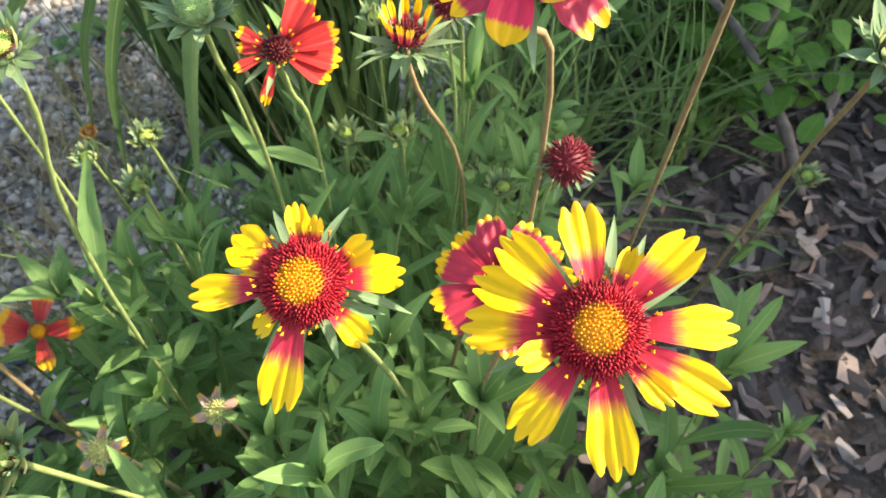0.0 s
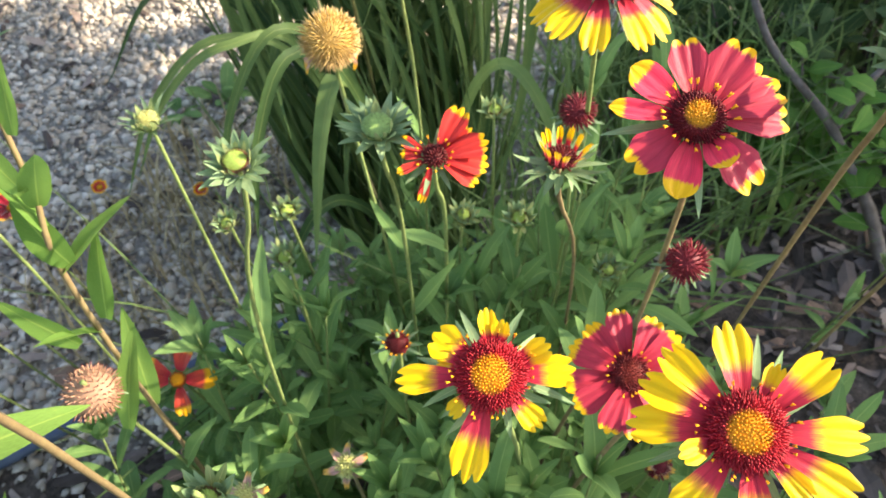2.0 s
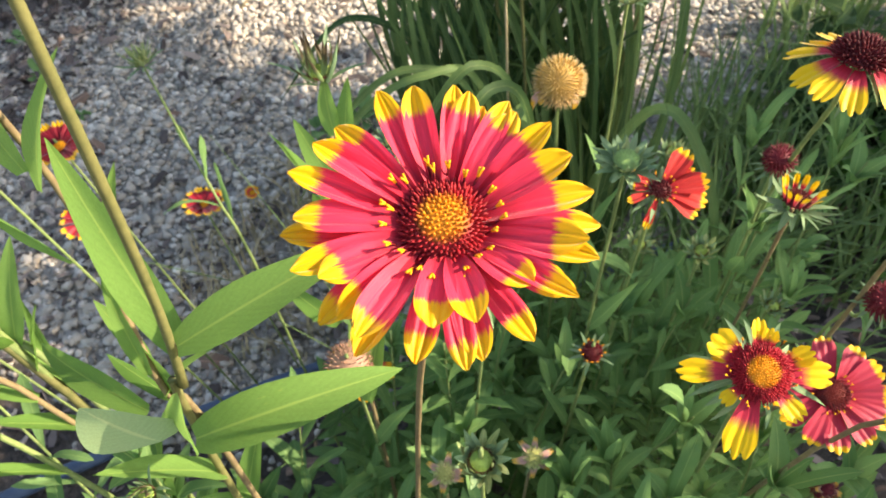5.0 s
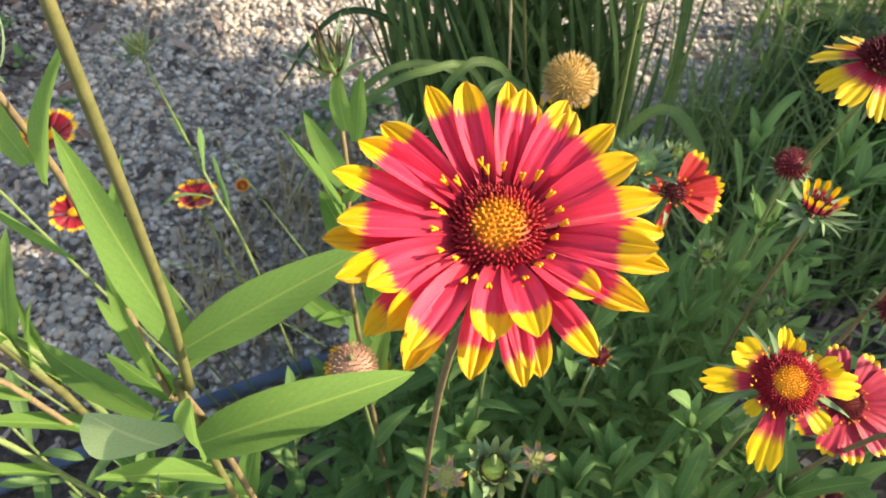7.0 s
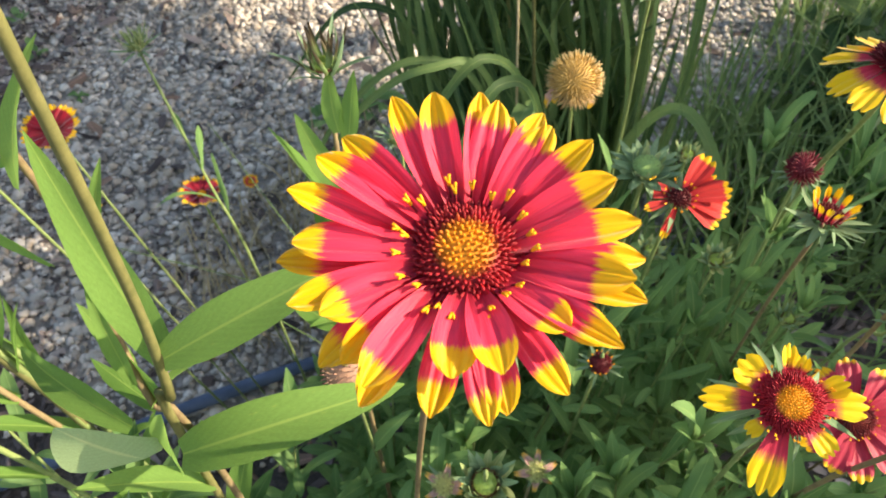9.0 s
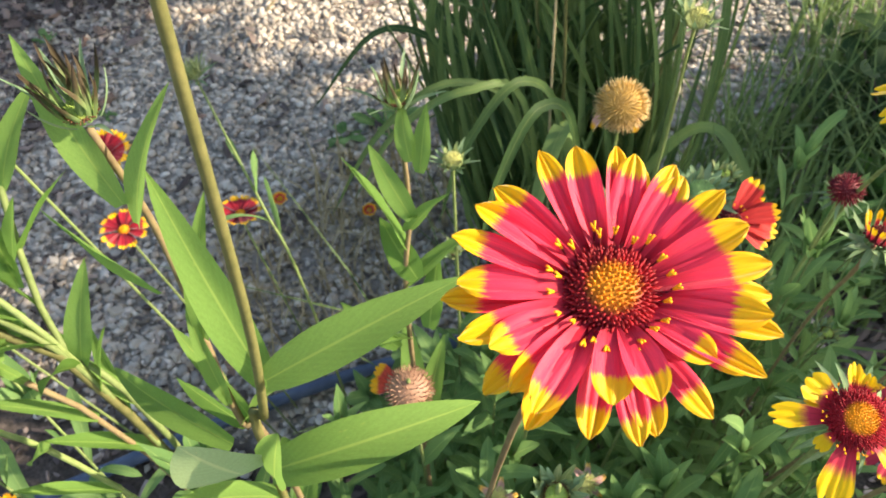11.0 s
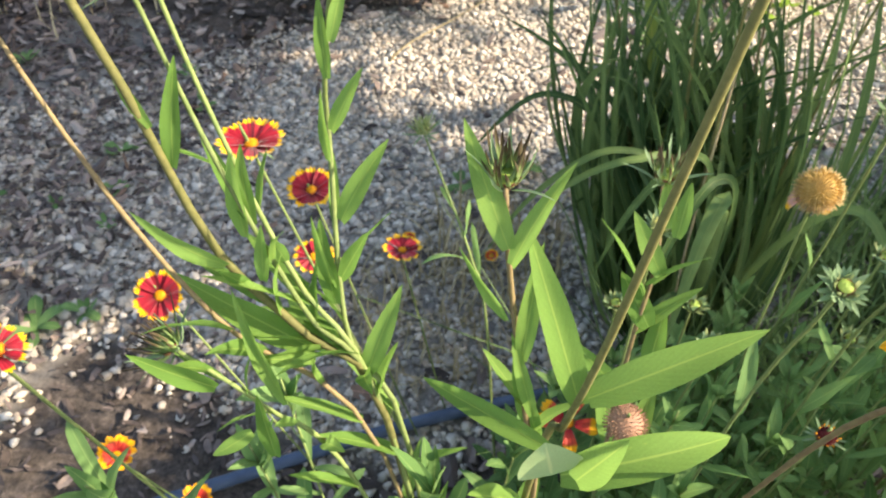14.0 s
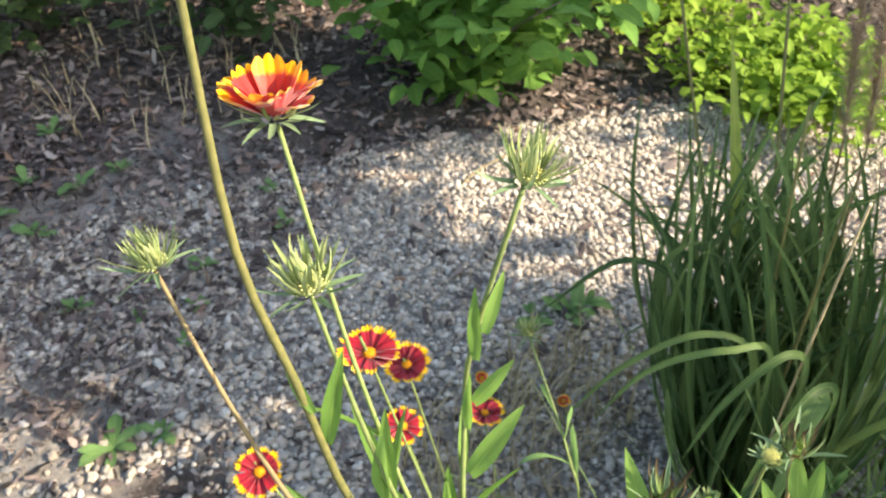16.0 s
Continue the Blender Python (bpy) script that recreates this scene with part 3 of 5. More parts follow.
# ---- blanket flowers ----
DISC_HERO = dome_mesh("flower_head", disc_hero, 0.0098, 0.0066, count=460, spike=0.08, thick=0.036, grow=3.2, core=0.9)
DISC_YEL = dome_mesh("flower_head", disc_gold, 0.0103, 0.0066, count=560, spike=0.05, thick=0.032, grow=5.0, core=0.9)
DISC_RED = dome_mesh("flower_head", disc_red, 0.0072, 0.0050, count=320, spike=0.08, thick=0.042, grow=3.0, core=0.9)
DISC_WINE = dome_mesh("flower_head", disc_wine, 0.0080, 0.0050, count=260, spike=0.12, thick=0.045, grow=2.4, core=0.9)
DISC_FRESH = dome_mesh("flower_head", disc_fresh, 0.0068, 0.0026, count=240, spike=0.10, thick=0.04, grow=1.4, core=0.9)
DISC_FAR = dome_mesh("flower_head", disc_far, 0.0062, 0.0045, count=90, spike=0.16, thick=0.07, grow=1.3)
DISC_BUD = dome_mesh("flower_head", disc_green, 0.0060, 0.0036, count=160, spike=0.09, thick=0.045, grow=2.6, core=0.9)
DISC_DARK = dome_mesh("flower_head", disc_dark, 0.0075, 0.007, count=110, spike=0.2, thick=0.06, grow=1.5)
DISC_PALE = dome_mesh("flower_head", disc_pale, 0.0075, 0.006, count=110, spike=0.2, thick=0.07, grow=1.5)
BALL_TAN = dome_mesh("flower_head", ball_tan, 0.0148, 0.0148, True, 620, 0.36, 0.019, 1.0, 0.80)
BALL_BROWN = dome_mesh("flower_head", ball_brown, 0.0155, 0.012, True, 240, 0.24, 0.026, 1.3, 0.86)
BALL_MAROON = dome_mesh("flower_head", ball_maroon, 0.011, 0.010, True, 170, 0.4, 0.045, 1.2, 0.8)

FLOWERS = "blanket flowers in the bed"


def ring(n, start=0.0, jitter=4.0):
    return [start + 360 * i / n + RND.uniform(-jitter, jitter) for i in range(n)]


def flower(at, normal, base, label, disc, way=None, spin=0.0, thick=0.0011, stem=None, name="blanket_flower", group=FLOWERS):
    base = (base[0], base[1], ground_height(base[0], base[1]) - 0.005)
    ob = thing(name, base, label, "flower", group)
    pts = stem_to(at, normal, base, way)
    stalk(ob, base, pts, thick * 1.2, thick, stem or stem_brown)
    if group == FLOWERS and stem is stem_green:
        leaves_on(ob, base, pts, [0.10 + 0.26 * k / 4 for k in range(5)], 0.046, 0.20, SLIM, 1000 * at[0], 58)
    return ob, head(ob, base, at, normal, spin, disc), base, pts


# the large red one with yellow tips that stands highest
N_HERO = (0.05, -0.33, 0.94)
ob, hd, base, pts = flower((-0.1325, 0.0337, 0.7173), N_HERO, (-0.185, 0.125), "crimson blanket flower with yellow petal tips in full bloom", DISC_HERO, (-0.152, 0.066, 0.55))
UPPER = ((36, 24.6, 6.0), (21, 23.5, 7.2), (7, 23.8, 5.4), (0, 21.5, 7.2), (343, 22.3, 6.2), (336, 20.8, 7.6), (321, 22.7, 6.4), (305, 22.2, 7.4), (288, 23.6, 7.0), (270, 23.1, 8.2), (262, 25.2, 6.2),
         (247, 22.9, 7.4), (242, 25.0, 6.0), (158, 22.8, 8.4), (146, 21.8, 7.2), (129, 20.4, 8.2), (120, 24.8, 6.4), (100, 23.4, 8.2), (86, 25.8, 6.8), (71, 24.5, 7.4), (57, 24.2, 7.4))
LOWER = ((28, 17, 5), (353, 21.5, 5.4), (280, 24.9, 6.4), (225, 22.8, 7), (206, 21.4, 7.8), (199, 22.8, 6.8), (180, 21.5, 7.2), (159, 24.7, 8), (139, 25.1, 7.6), (104, 26.2, 6.8))
INNER = ((237, 16.4, 8), (206, 17.0, 8.2), (186, 16.3, 8.6))
for layer, lift, more, z in ((UPPER, 17, 10, 0.001), (LOWER, 7, 6, -0.001), (INNER, 24, 0, 0.0022)):
    for i, (turn, l, w) in enumerate(layer):
        up = lift + more * max(0.0, math.cos(radians(turn - 290))) + 3 * (i % 2) - 1.5
        m = pose(0, 0, 0, 0, 0, turn) @ pose(0, 0.0075, z + 0.0006 * (i % 3), up, RND.uniform(-11, 11), 0) @ Matrix.Diagonal((0.92 * w / 1000, l / 1000, l / 1000, 1))
        part("petal", P_HERO[i % 6], hd, m)
sepals(hd, 9, 0.0085, 0.0050, 0.0028, 22, 0.001)
stigmas(hd, 23, 0.0094, 0.0022, 0.0050, 20)
sepals(hd, 12, 0.006, 0.018, 0.004, 0)

# the large yellow one
N_YA = (-0.15, -0.42, 0.9)
ob, hd, base, pts = flower((0.040, 0.077, 0.604), N_YA, (0.015, 0.19), "large yellow blanket flower with red petal bases", DISC_YEL, (0.030, 0.125, 0.49))
for a, l, w, up in ((8, 22, 11, 4), (46, 22, 10, 6), (67, 22, 10, 4), (89, 23, 11, 3), (112, 13, 7, 40), (143, 23, 10.5, 1), (186, 24, 11.5, 0),
                    (224, 14, 7, 16), (240, 23, 11.5, 0), (272, 23, 10.5, 3), (313, 22, 11, 8), (334, 12, 6, 0)):
    m = pose(0, 0, 0, 0, 0, a) @ pose(0, 0.0095, 0, up, RND.uniform(-8, 8), 0) @ Matrix.Diagonal((w / 1000, l / 1000, l / 1000, 1))
    part("petal", P_YEL[int(a) % 3], hd, m)
stigmas(hd, 26, 0.0112, 0.001, 0.0032, 20)
sepals(hd, 12, 0.007, 0.020, 0.0045, -6)

# the ragged yellow one beside it
ob, hd, base, pts = flower((-0.029, 0.094, 0.594), (-0.05, -0.42, 0.9), (-0.01, 0.2), "ragged yellow blanket flower with torn petals", DISC_YEL, (-0.004, 0.150, 0.36), stem=stem_green)
for a, l, w, up in ((10, 12, 6, 22), (349, 9, 6, 30), (58, 13, 12, 14), (97, 21, 9.5, 2), (135, 9, 6, -15), (168, 24, 12, -6), (228, 13, 8, -8), (278, 17, 10, 10), (300, 12, 8, 22), (75, 9, 5, -20)):
    m = pose(0, 0, 0, 0, 0, a) @ pose(0, 0.009, -0.001, up, RND.uniform(-15, 15), 0) @ Matrix.Diagonal((w / 1000, l / 1000, l / 1000, 1))
    part("petal", P_YEL[int(a) % 3], hd, m)
stigmas(hd, 26, 0.0112, 0.001, 0.0035, 20)
sepals(hd, 14, 0.007, 0.019, 0.004, -22)

# rose-red ones
ob, hd, base, pts = flower((0.031, 0.142, 0.515), (-0.02, -0.45, 0.88), (0.01, 0.23), "rose red blanket flower with thin yellow rims", DISC_WINE, (0.02, 0.175, 0.40))
ray_petals(hd, P_ROSE[:3], ring(12, 10), 0.0065, 0.0215, 0.0115, 4)
stigmas(hd, 18, 0.0072, 0.001, 0.0035)
sepals(hd, 10, 0.006, 0.018, 0.004, -8)
ob, hd, base, pts = flower((0.021, 0.141, 0.657), (-0.04, -0.42, 0.9), (0.07, 0.26), "rose red blanket flower with yellow tips on a brown stem", DISC_RED, (0.048, 0.197, 0.522))
for a, l, w, up in ((10, 16, 11, 12), (330, 17, 13, 12), (308, 17, 11, 8), (292, 18, 12, 2), (275, 19, 12, -2), (224, 18, 13, -6), (208, 9, 9, 20),
                    (168, 15, 10, -8), (129, 15, 12, -4), (85, 16, 6, 6), (52, 15, 10, 8)):
    m = pose(0, 0, 0, 0, 0, a) @ pose(0, 0.0066, 0, up, RND.uniform(-6, 6), 0) @ Matrix.Diagonal((w / 1000, (l + 1.2) / 1000, l / 1000, 1))
    part("petal", P_ROSE[3 + int(a) % 3] if w > 10 else P_HERO[0], hd, m)
stigmas(hd, 18, 0.0072, 0.001, 0.004)
sepals(hd, 10, 0.006, 0.018, 0.004, -8)

# half a flower, its petals on one side alone
ob, hd, base, pts = flower((-0.058, 0.225, 0.553), (0.1, -0.35, 0.9), (-0.06, 0.3), "half withered red blanket flower with few petals", DISC_DARK, (-0.055, 0.26, 0.43), stem=stem_green)
for a, l, w, up in ((288, 20, 12, 16), (266, 20, 12, 8), (244, 18, 11, 0), (334, 21, 12, 22), (312, 16, 8, 14), (168, 17, 5, -25), (92, 10, 6, 12), (70, 12, 6, 15), (120, 13, 5, -5)):
    part("petal", P_SCARLET[int(a) % 3], hd, pose(0, 0, 0, 0, 0, a) @ pose(0, 0.006, 0, up, 0, 0) @ Matrix.Diagonal((w / 1000, l / 1000, l / 1000, 1)))
stigmas(hd, 14, 0.006, 0.001, 0.004)
sepals(hd, 10, 0.005, 0.013, 0.0035, 10)
hd.data = dome_mesh("flower_head", disc_dark, 0.0055, 0.004, count=70, spike=0.3, thick=0.09, grow=1.5)

# a yellow one with hanging petals
ob, hd, base, pts = flower((0.003, 0.219, 0.647), (0.05, 0.10, 1.0), (0.04, 0.36), "yellow blanket flower with drooping petals and dark red disc", DISC_YEL, (0.022, 0.303, 0.45), stem=stem_green)
hd.data = dome_mesh("flower_head", disc_dark, 0.0125, 0.009, count=240, spike=0.2, thick=0.045, grow=1.6)
for a in ring(11, 10, 9):
    part("petal", P_YEL[int(a) % 3], hd, pose(0, 0, 0, 0, 0, a) @ pose(0, 0.0095, -0.001, -20 + RND.uniform(-14, 14), RND.uniform(-12, 12), 0) @ Matrix.Diagonal((0.0105, 0.021, 0.021, 1)))
sepals(hd, 12, 0.007, 0.017, 0.004, -35)

# a small orange one low down
ob, hd, base, pts = flower((-0.240, 0.215, 0.33), (0.1, -0.5, 0.8), (-0.24, 0.28), "small orange blanket flower with only four petals", DISC_FAR, stem=stem_green)
ray_petals(hd, P_ORANGE, [352, 68, 100, 200, 275], 0.006, 0.022, 0.0135, 8)
sepals(hd, 8, 0.005, 0.012, 0.0035, 0)


def bud(at, normal, base, label, style="green", way=None, size=1.0, thick=0.0010, stem=None):
    disc = {"green": DISC_BUD, "yellow": DISC_DARK, "pale": DISC_PALE, "dark": DISC_DARK, "tan": BALL_TAN, "brown": BALL_BROWN, "maroon": BALL_MAROON, "spiky": DISC_BUD}[style]
    ob, hd, base, pts = flower(at, normal, base, label, disc, way, RND.uniform(0, 360), thick, stem or stem_green)
    hd.scale = (size,) * 3
    if style in ("green", "spiky"):
        sepals(hd, 15, 0.0058, 0.0128, 0.0056, 14 if style == "green" else 42, -0.004, (0, 1), meshes=None if style == "green" else BRACT)
        sepals(hd, 16, 0.0060, 0.0120, 0.0050, 34 if style == "green" else 62, -0.003, (1, 0))
        sepals(hd, 11, 0.0058, 0.0085, 0.0034, 58 if style == "green" else 78, -0.002, (0, 1), meshes=BRACT)
    elif style == "pale":
        sepals(hd, 15, 0.006, 0.0150, 0.0040, 38, -0.003, (0, 1))
        sepals(hd, 12, 0.0062, 0.0120, 0.0050, 62, -0.003, (0, 1), meshes=BRACT)
    elif style == "yellow":
        sepals(hd, 18, 0.006, 0.0165, 0.0040, 14, -0.003, (0, 1))
        sepals(hd, 9, 0.005, 0.0100, 0.0050, -35, -0.004, (0, 1))
        for a in ring(12, 0, 8):
            part("petal", P_YEL[int(a) % 3], hd, pose(0, 0, 0, 0, 0, a) @ pose(0, 0.0072, 0.0015, 80 + RND.uniform(-14, 10), 0, 0) @ Matrix.Diagonal((0.0032, 0.0105, 0.0105, 1)))
    elif style == "dark":
        sepals(hd, 12, 0.006, 0.010, 0.003, 25, -0.003)
        stigmas(hd, 12, 0.006, 0.002, 0.005, 10)
    elif style == "tan":
        for a, l in ((110, 13), (150, 14), (185, 15), (205, 18), (228, 20), (250, 17), (300, 13)):
            part("petal", P_FADED[int(a) % 3], hd, pose(0, 0, 0, 0, 0, a) @ pose(0, 0.0088, -0.0085, -60 + RND.uniform(-14, 10), 0, 0) @ Matrix.Diagonal((0.0072, l / 1000, l / 1000, 1)), "withered pink petal")
    else:
        sepals(hd, 12, 0.006, 0.013 if style == "maroon" else 0.010, 0.0035, -15, -0.009)
    return ob, hd, base, pts


UP = (0, -0.15, 1)
bud((-0.119, 0.300, 0.558), (0, -0.1, 1), (-0.09, 0.38), "round tan seed head with withered petals hanging below", "tan", (-0.102, 0.332, 0.30), 1.0)
bud((-0.124, 0.168, 0.602), (0.02, -0.28, 0.95), (-0.15, 0.18), "green flower bud with brown ring and leafy sepals", "green", (-0.140, 0.168, 0.46), 0.80)
bud((-0.080, 0.210, 0.584), UP, (-0.07, 0.27), "pale green flower bud with spiky sepals", "green", (-0.076, 0.240, 0.45), 0.98)[1].data = DISC_FRESH
bud((-0.006, 0.190, 0.590), (0.05, 0.12, 0.97), (0.04, 0.3), "opening bud with short yellow and maroon petals", "yellow", (0.026, 0.266, 0.395), 0.88, stem=stem_brown)
bud((0.058, 0.193, 0.528), (0.05, -0.4, 0.9), (0.06, 0.27), "dark maroon flower head that has lost its petals", "maroon", (0.062, 0.235, 0.42), 0.8)
bud((-0.076, 0.188, 0.447), (0, -0.4, 0.9), (-0.08, 0.24), "small dark flower bud with brown tips", "dark", None, 0.9)
bud((-0.213, 0.264, 0.528), UP, (-0.21, 0.3), "yellow green flower bud about to open", "pale", (-0.208, 0.273, 0.32), 0.85)
bud((-0.207, 0.128, 0.487), (0, -0.3, 0.95), (-0.21, 0.2), "dry brown seed head with bristles", "brown", None, 0.82)
bud((0.010, 0.275, 0.541), UP, (0.03, 0.34), "brown maroon seed head on a thin stem", "maroon", (0.02, 0.30, 0.40), 0.78)
bud((-0.087, 0.328, 0.603), UP, (-0.08, 0.4), "small yellow opening bud with narrow sepals", "pale", (-0.08, 0.36, 0.42), 0.95)
bud((-0.126, 0.070, 0.529), (0, -0.3, 0.95), (-0.12, 0.16), "green flower bud with long leafy sepals", "spiky", None, 0.95)
for at in ((-0.225, 0.325, 0.370), (-0.152, 0.247, 0.438), (-0.047, 0.302, 0.423), (-0.013, 0.271, 0.460), (0.047, 0.272, 0.413), (-0.031, 0.367, 0.458), (-0.165, 0.30, 0.42)):
    bud(at, (RND.uniform(-.2, .2), -0.2, 1), (at[0] + RND.uniform(-.02, .02), at[1] + 0.06), "small green flower bud above the leaves", "spiky", None, 0.8)
ob, hd, base, pts = bud((0.070, 0.139, 0.681), (0.05, -0.3, 0.95), (0.17, 0.33), "half open red bud with woolly green sepals", "green", (0.096, 0.192, 0.535), 0.82, 0.0010, stem_brown)
hd.data = DISC_DARK
ray_petals(hd, P_HERO, ring(12), 0.0062, 0.0085, 0.0052, 74)
sepals(hd, 14, 0.0065, 0.0165, 0.0050, 48, -0.003, (0, 1))
bud((0.142, 0.172, 0.607), (0.0, -0.2, 1), (0.21, 0.31), "green bud on a curved brown stem", "green", (0.176, 0.231, 0.447), 1.0, 0.0010, stem_brown)
bud((0.345, 0.422, 0.252), (-0.1, -0.3, 0.95), (0.37, 0.48), "pale green bud beside the mulch", "spiky", None, 1.1)

# ---- the tall plant by the path ----
TALL = "tall leafy flower stems by the path"


def tall_stem(label, pts, shares, size, width=0.24, thick=0.002, turn=0.0, rise=56, mat=None, meshes=None):
    base = Vector(pts[0])
    ob = thing("flower_stem", base, label, "flower", TALL)
    stalk(ob, base, pts, thick * 1.3, thick * 0.8, mat or stem_green, n=22)
    leaves_on(ob, base, pts, shares, size, width, meshes or LEAF_UP, turn, rise)
    return ob, base


def tip_bud(ob, base, at, normal, size=1.0, rows=((9, 0.020, 16), (14, 0.021, 40), (16, 0.021, 58), (12, 0.019, 72)), disc=None, kinds=(0, 1), dark=False):
    hd = head(ob, base, at, normal, 0, disc or (DISC_BUD if dark else DISC_PALE))
    hd.scale = (size,) * 3
    for i, (n, l, up) in enumerate(rows):
        inner = BRACT_DARK if dark else BRACT
        sepals(hd, n, 0.0055 - 0.0008 * i, l, 0.0036 if i == 0 else 0.0031, up, -0.003 + 0.001 * i, kinds, 16, None if i == 0 else inner)
    return hd


ROOT = (-0.30, 0.10, 0.0)
KNEE = (-0.345, 0.082, 0.49)
ob, base = tall_stem("thick green flower stem with long lance leaves", [ROOT, KNEE, (-0.385, 0.077, 0.560), (-0.423, 0.071, 0.618), (-0.448, 0.073, 0.706), (-0.469, 0.077, 0.772), (-0.483, 0.093, 0.86), (-0.487, 0.10, 0.91)],
                     (0.1, 0.14, 0.2, 0.26, 0.3, 0.34, 0.38, 0.40), 0.050, 0.17, 0.0020, 20, mat=stem_olive)
lay_leaves(ob, base, ((-0.436, 0.073, 0.668, -0.434, 0.087, 0.715, 0.0121),
                      (-0.418, 0.068, 0.615, -0.441, 0.042, 0.654, 0.0127),
                      (-0.383, 0.078, 0.548, -0.457, 0.067, 0.595, 0.0239),
                      (-0.385, 0.045, 0.540, -0.416, 0.057, 0.601, 0.0115),
                      (-0.440, 0.072, 0.690, -0.457, 0.074, 0.718, 0.0075),
                      (-0.380, 0.072, 0.549, -0.402, 0.050, 0.566, 0.0130)))
tip_bud(ob, base, (-0.487, 0.10, 0.912), (0, 0, 1))
ob, base = tall_stem("green flower stem with feathery bud", [ROOT, KNEE, (-0.385, 0.080, 0.575), (-0.418, 0.082, 0.665), (-0.452, 0.098, 0.738)], (0.12, 0.2, 0.3, 0.36, 0.42, 0.5, 0.55, 0.62, 0.7), 0.050, 0.17, 0.0014, 80)
tip_bud(ob, base, (-0.452, 0.098, 0.742), (-0.12, 0.05, 1), 1.15)
lay_leaves(ob, base, ((-0.412, 0.080, 0.625, -0.413, 0.079, 0.674, 0.0128),
                      (-0.408, 0.083, 0.632, -0.424, 0.100, 0.664, 0.0125),
                      (-0.404, 0.075, 0.601, -0.401, 0.078, 0.637, 0.0102)))
ob, base = tall_stem("green stem with red and yellow flower at its top", [ROOT, KNEE, (-0.395, 0.090, 0.590), (-0.440, 0.110, 0.680), (-0.478, 0.128, 0.800)], (0.1, 0.18, 0.27, 0.34, 0.4, 0.48, 0.54, 0.62, 0.68), 0.050, 0.17, 0.0014, 150)
hd = tip_bud(ob, base, (-0.480, 0.129, 0.806), (-0.05, 0.1, 1), 1.1, ((12, 0.018, 5), (10, 0.015, 30)), DISC_FAR)
ray_petals(hd, P_TOP, ring(14, 0, 8), 0.0055, 0.019, 0.0135, 42, 0.12, (0, 16, -10, 8))
ob, base = tall_stem("thin brown stem with spiky green seed head", [ROOT, (-0.350, 0.078, 0.46), (-0.42, 0.060, 0.570), (-0.460, 0.062, 0.630), (-0.495, 0.072, 0.685), (-0.530, 0.087, 0.732)], (0.1, 0.16, 0.24, 0.3, 0.36, 0.42), 0.050, 0.17, 0.0013, 260, mat=stem_brown)
tip_bud(ob, base, (-0.531, 0.088, 0.735), (-0.3, 0.0, 1), 0.95)
ob, base = tall_stem("upright stem with paired leaves and feathery bud", [ROOT, (-0.335, 0.086, 0.47), (-0.368, 0.090, 0.545), (-0.392, 0.138, 0.640), (-0.388, 0.138, 0.700), (-0.374, 0.150, 0.785)], (0.12, 0.2, 0.25, 0.32, 0.38, 0.44, 0.5, 0.55), 0.050, 0.17, 0.0015, 200)
lay_leaves(ob, base, ((-0.384, 0.130, 0.691, -0.391, 0.139, 0.726, 0.0094),
                      (-0.381, 0.131, 0.710, -0.378, 0.144, 0.738, 0.0085),
                      (-0.382, 0.118, 0.652, -0.384, 0.120, 0.690, 0.0085),
                      (-0.382, 0.124, 0.666, -0.366, 0.124, 0.702, 0.0103),
                      (-0.380, 0.119, 0.611, -0.362, 0.132, 0.657, 0.0156),
                      (-0.373, 0.099, 0.589, -0.357, 0.101, 0.626, 0.0134),
                      (-0.356, 0.084, 0.530, -0.340, 0.096, 0.592, 0.0168),
                      (-0.376, 0.095, 0.571, -0.393, 0.112, 0.612, 0.0150),
                      (-0.378, 0.100, 0.575, -0.386, 0.098, 0.628, 0.0110)))
tip_bud(ob, base, (-0.373, 0.152, 0.788), (0.15, 0.1, 1), 1.0)
ob, base = tall_stem("low side shoot with dark bristly bud", [ROOT, (-0.36, 0.06, 0.44), (-0.40, 0.045, 0.53), (-0.437, 0.037, 0.575)], (0.2, 0.35, 0.45, 0.55, 0.65, 0.75, 0.85, 0.92), 0.050, 0.17, 0.0014, 40)
lay_leaves(ob, base, ((-0.409, 0.026, 0.572, -0.438, 0.010, 0.602, 0.0139),
                      (-0.402, 0.032, 0.523, -0.418, 0.013, 0.517, 0.012),
                      (-0.390, 0.031, 0.505, -0.399, 0.039, 0.548, 0.015)))
tip_bud(ob, base, (-0.439, 0.036, 0.580), (-0.6, -0.3, 0.8), 0.9, ((8, 0.022, 25), (14, 0.026, 48), (14, 0.022, 68)), dark=True)
ob, base = tall_stem("thin stem with small bud and narrow leaves", [(-0.29, 0.25, 0.0), (-0.325, 0.25, 0.38), (-0.345, 0.258, 0.455), (-0.372, 0.28, 0.495), (-0.402, 0.307, 0.528)], (0.4, 0.5, 0.6, 0.7), 0.04, 0.22, 0.0010, 30, meshes=SPOON)
tip_bud(ob, base, (-0.402, 0.307, 0.530), (-0.1, 0, 1), 0.7)
ob, base = tall_stem("leafy stem with a dark tipped bud", [(-0.235, 0.075, 0.0), (-0.250, 0.066, 0.50), (-0.259, 0.062, 0.560), (-0.280, 0.086, 0.635), (-0.286, 0.084, 0.69)], (0.15, 0.22, 0.3, 0.36, 0.44, 0.5, 0.58), 0.046, 0.20, 0.0015, 10, mat=stem_brown)
tip_bud(ob, base, (-0.286, 0.084, 0.696), (0, -0.1, 1), 0.9, ((6, 0.024, 55), (14, 0.022, 66), (12, 0.022, 80)), dark=True)
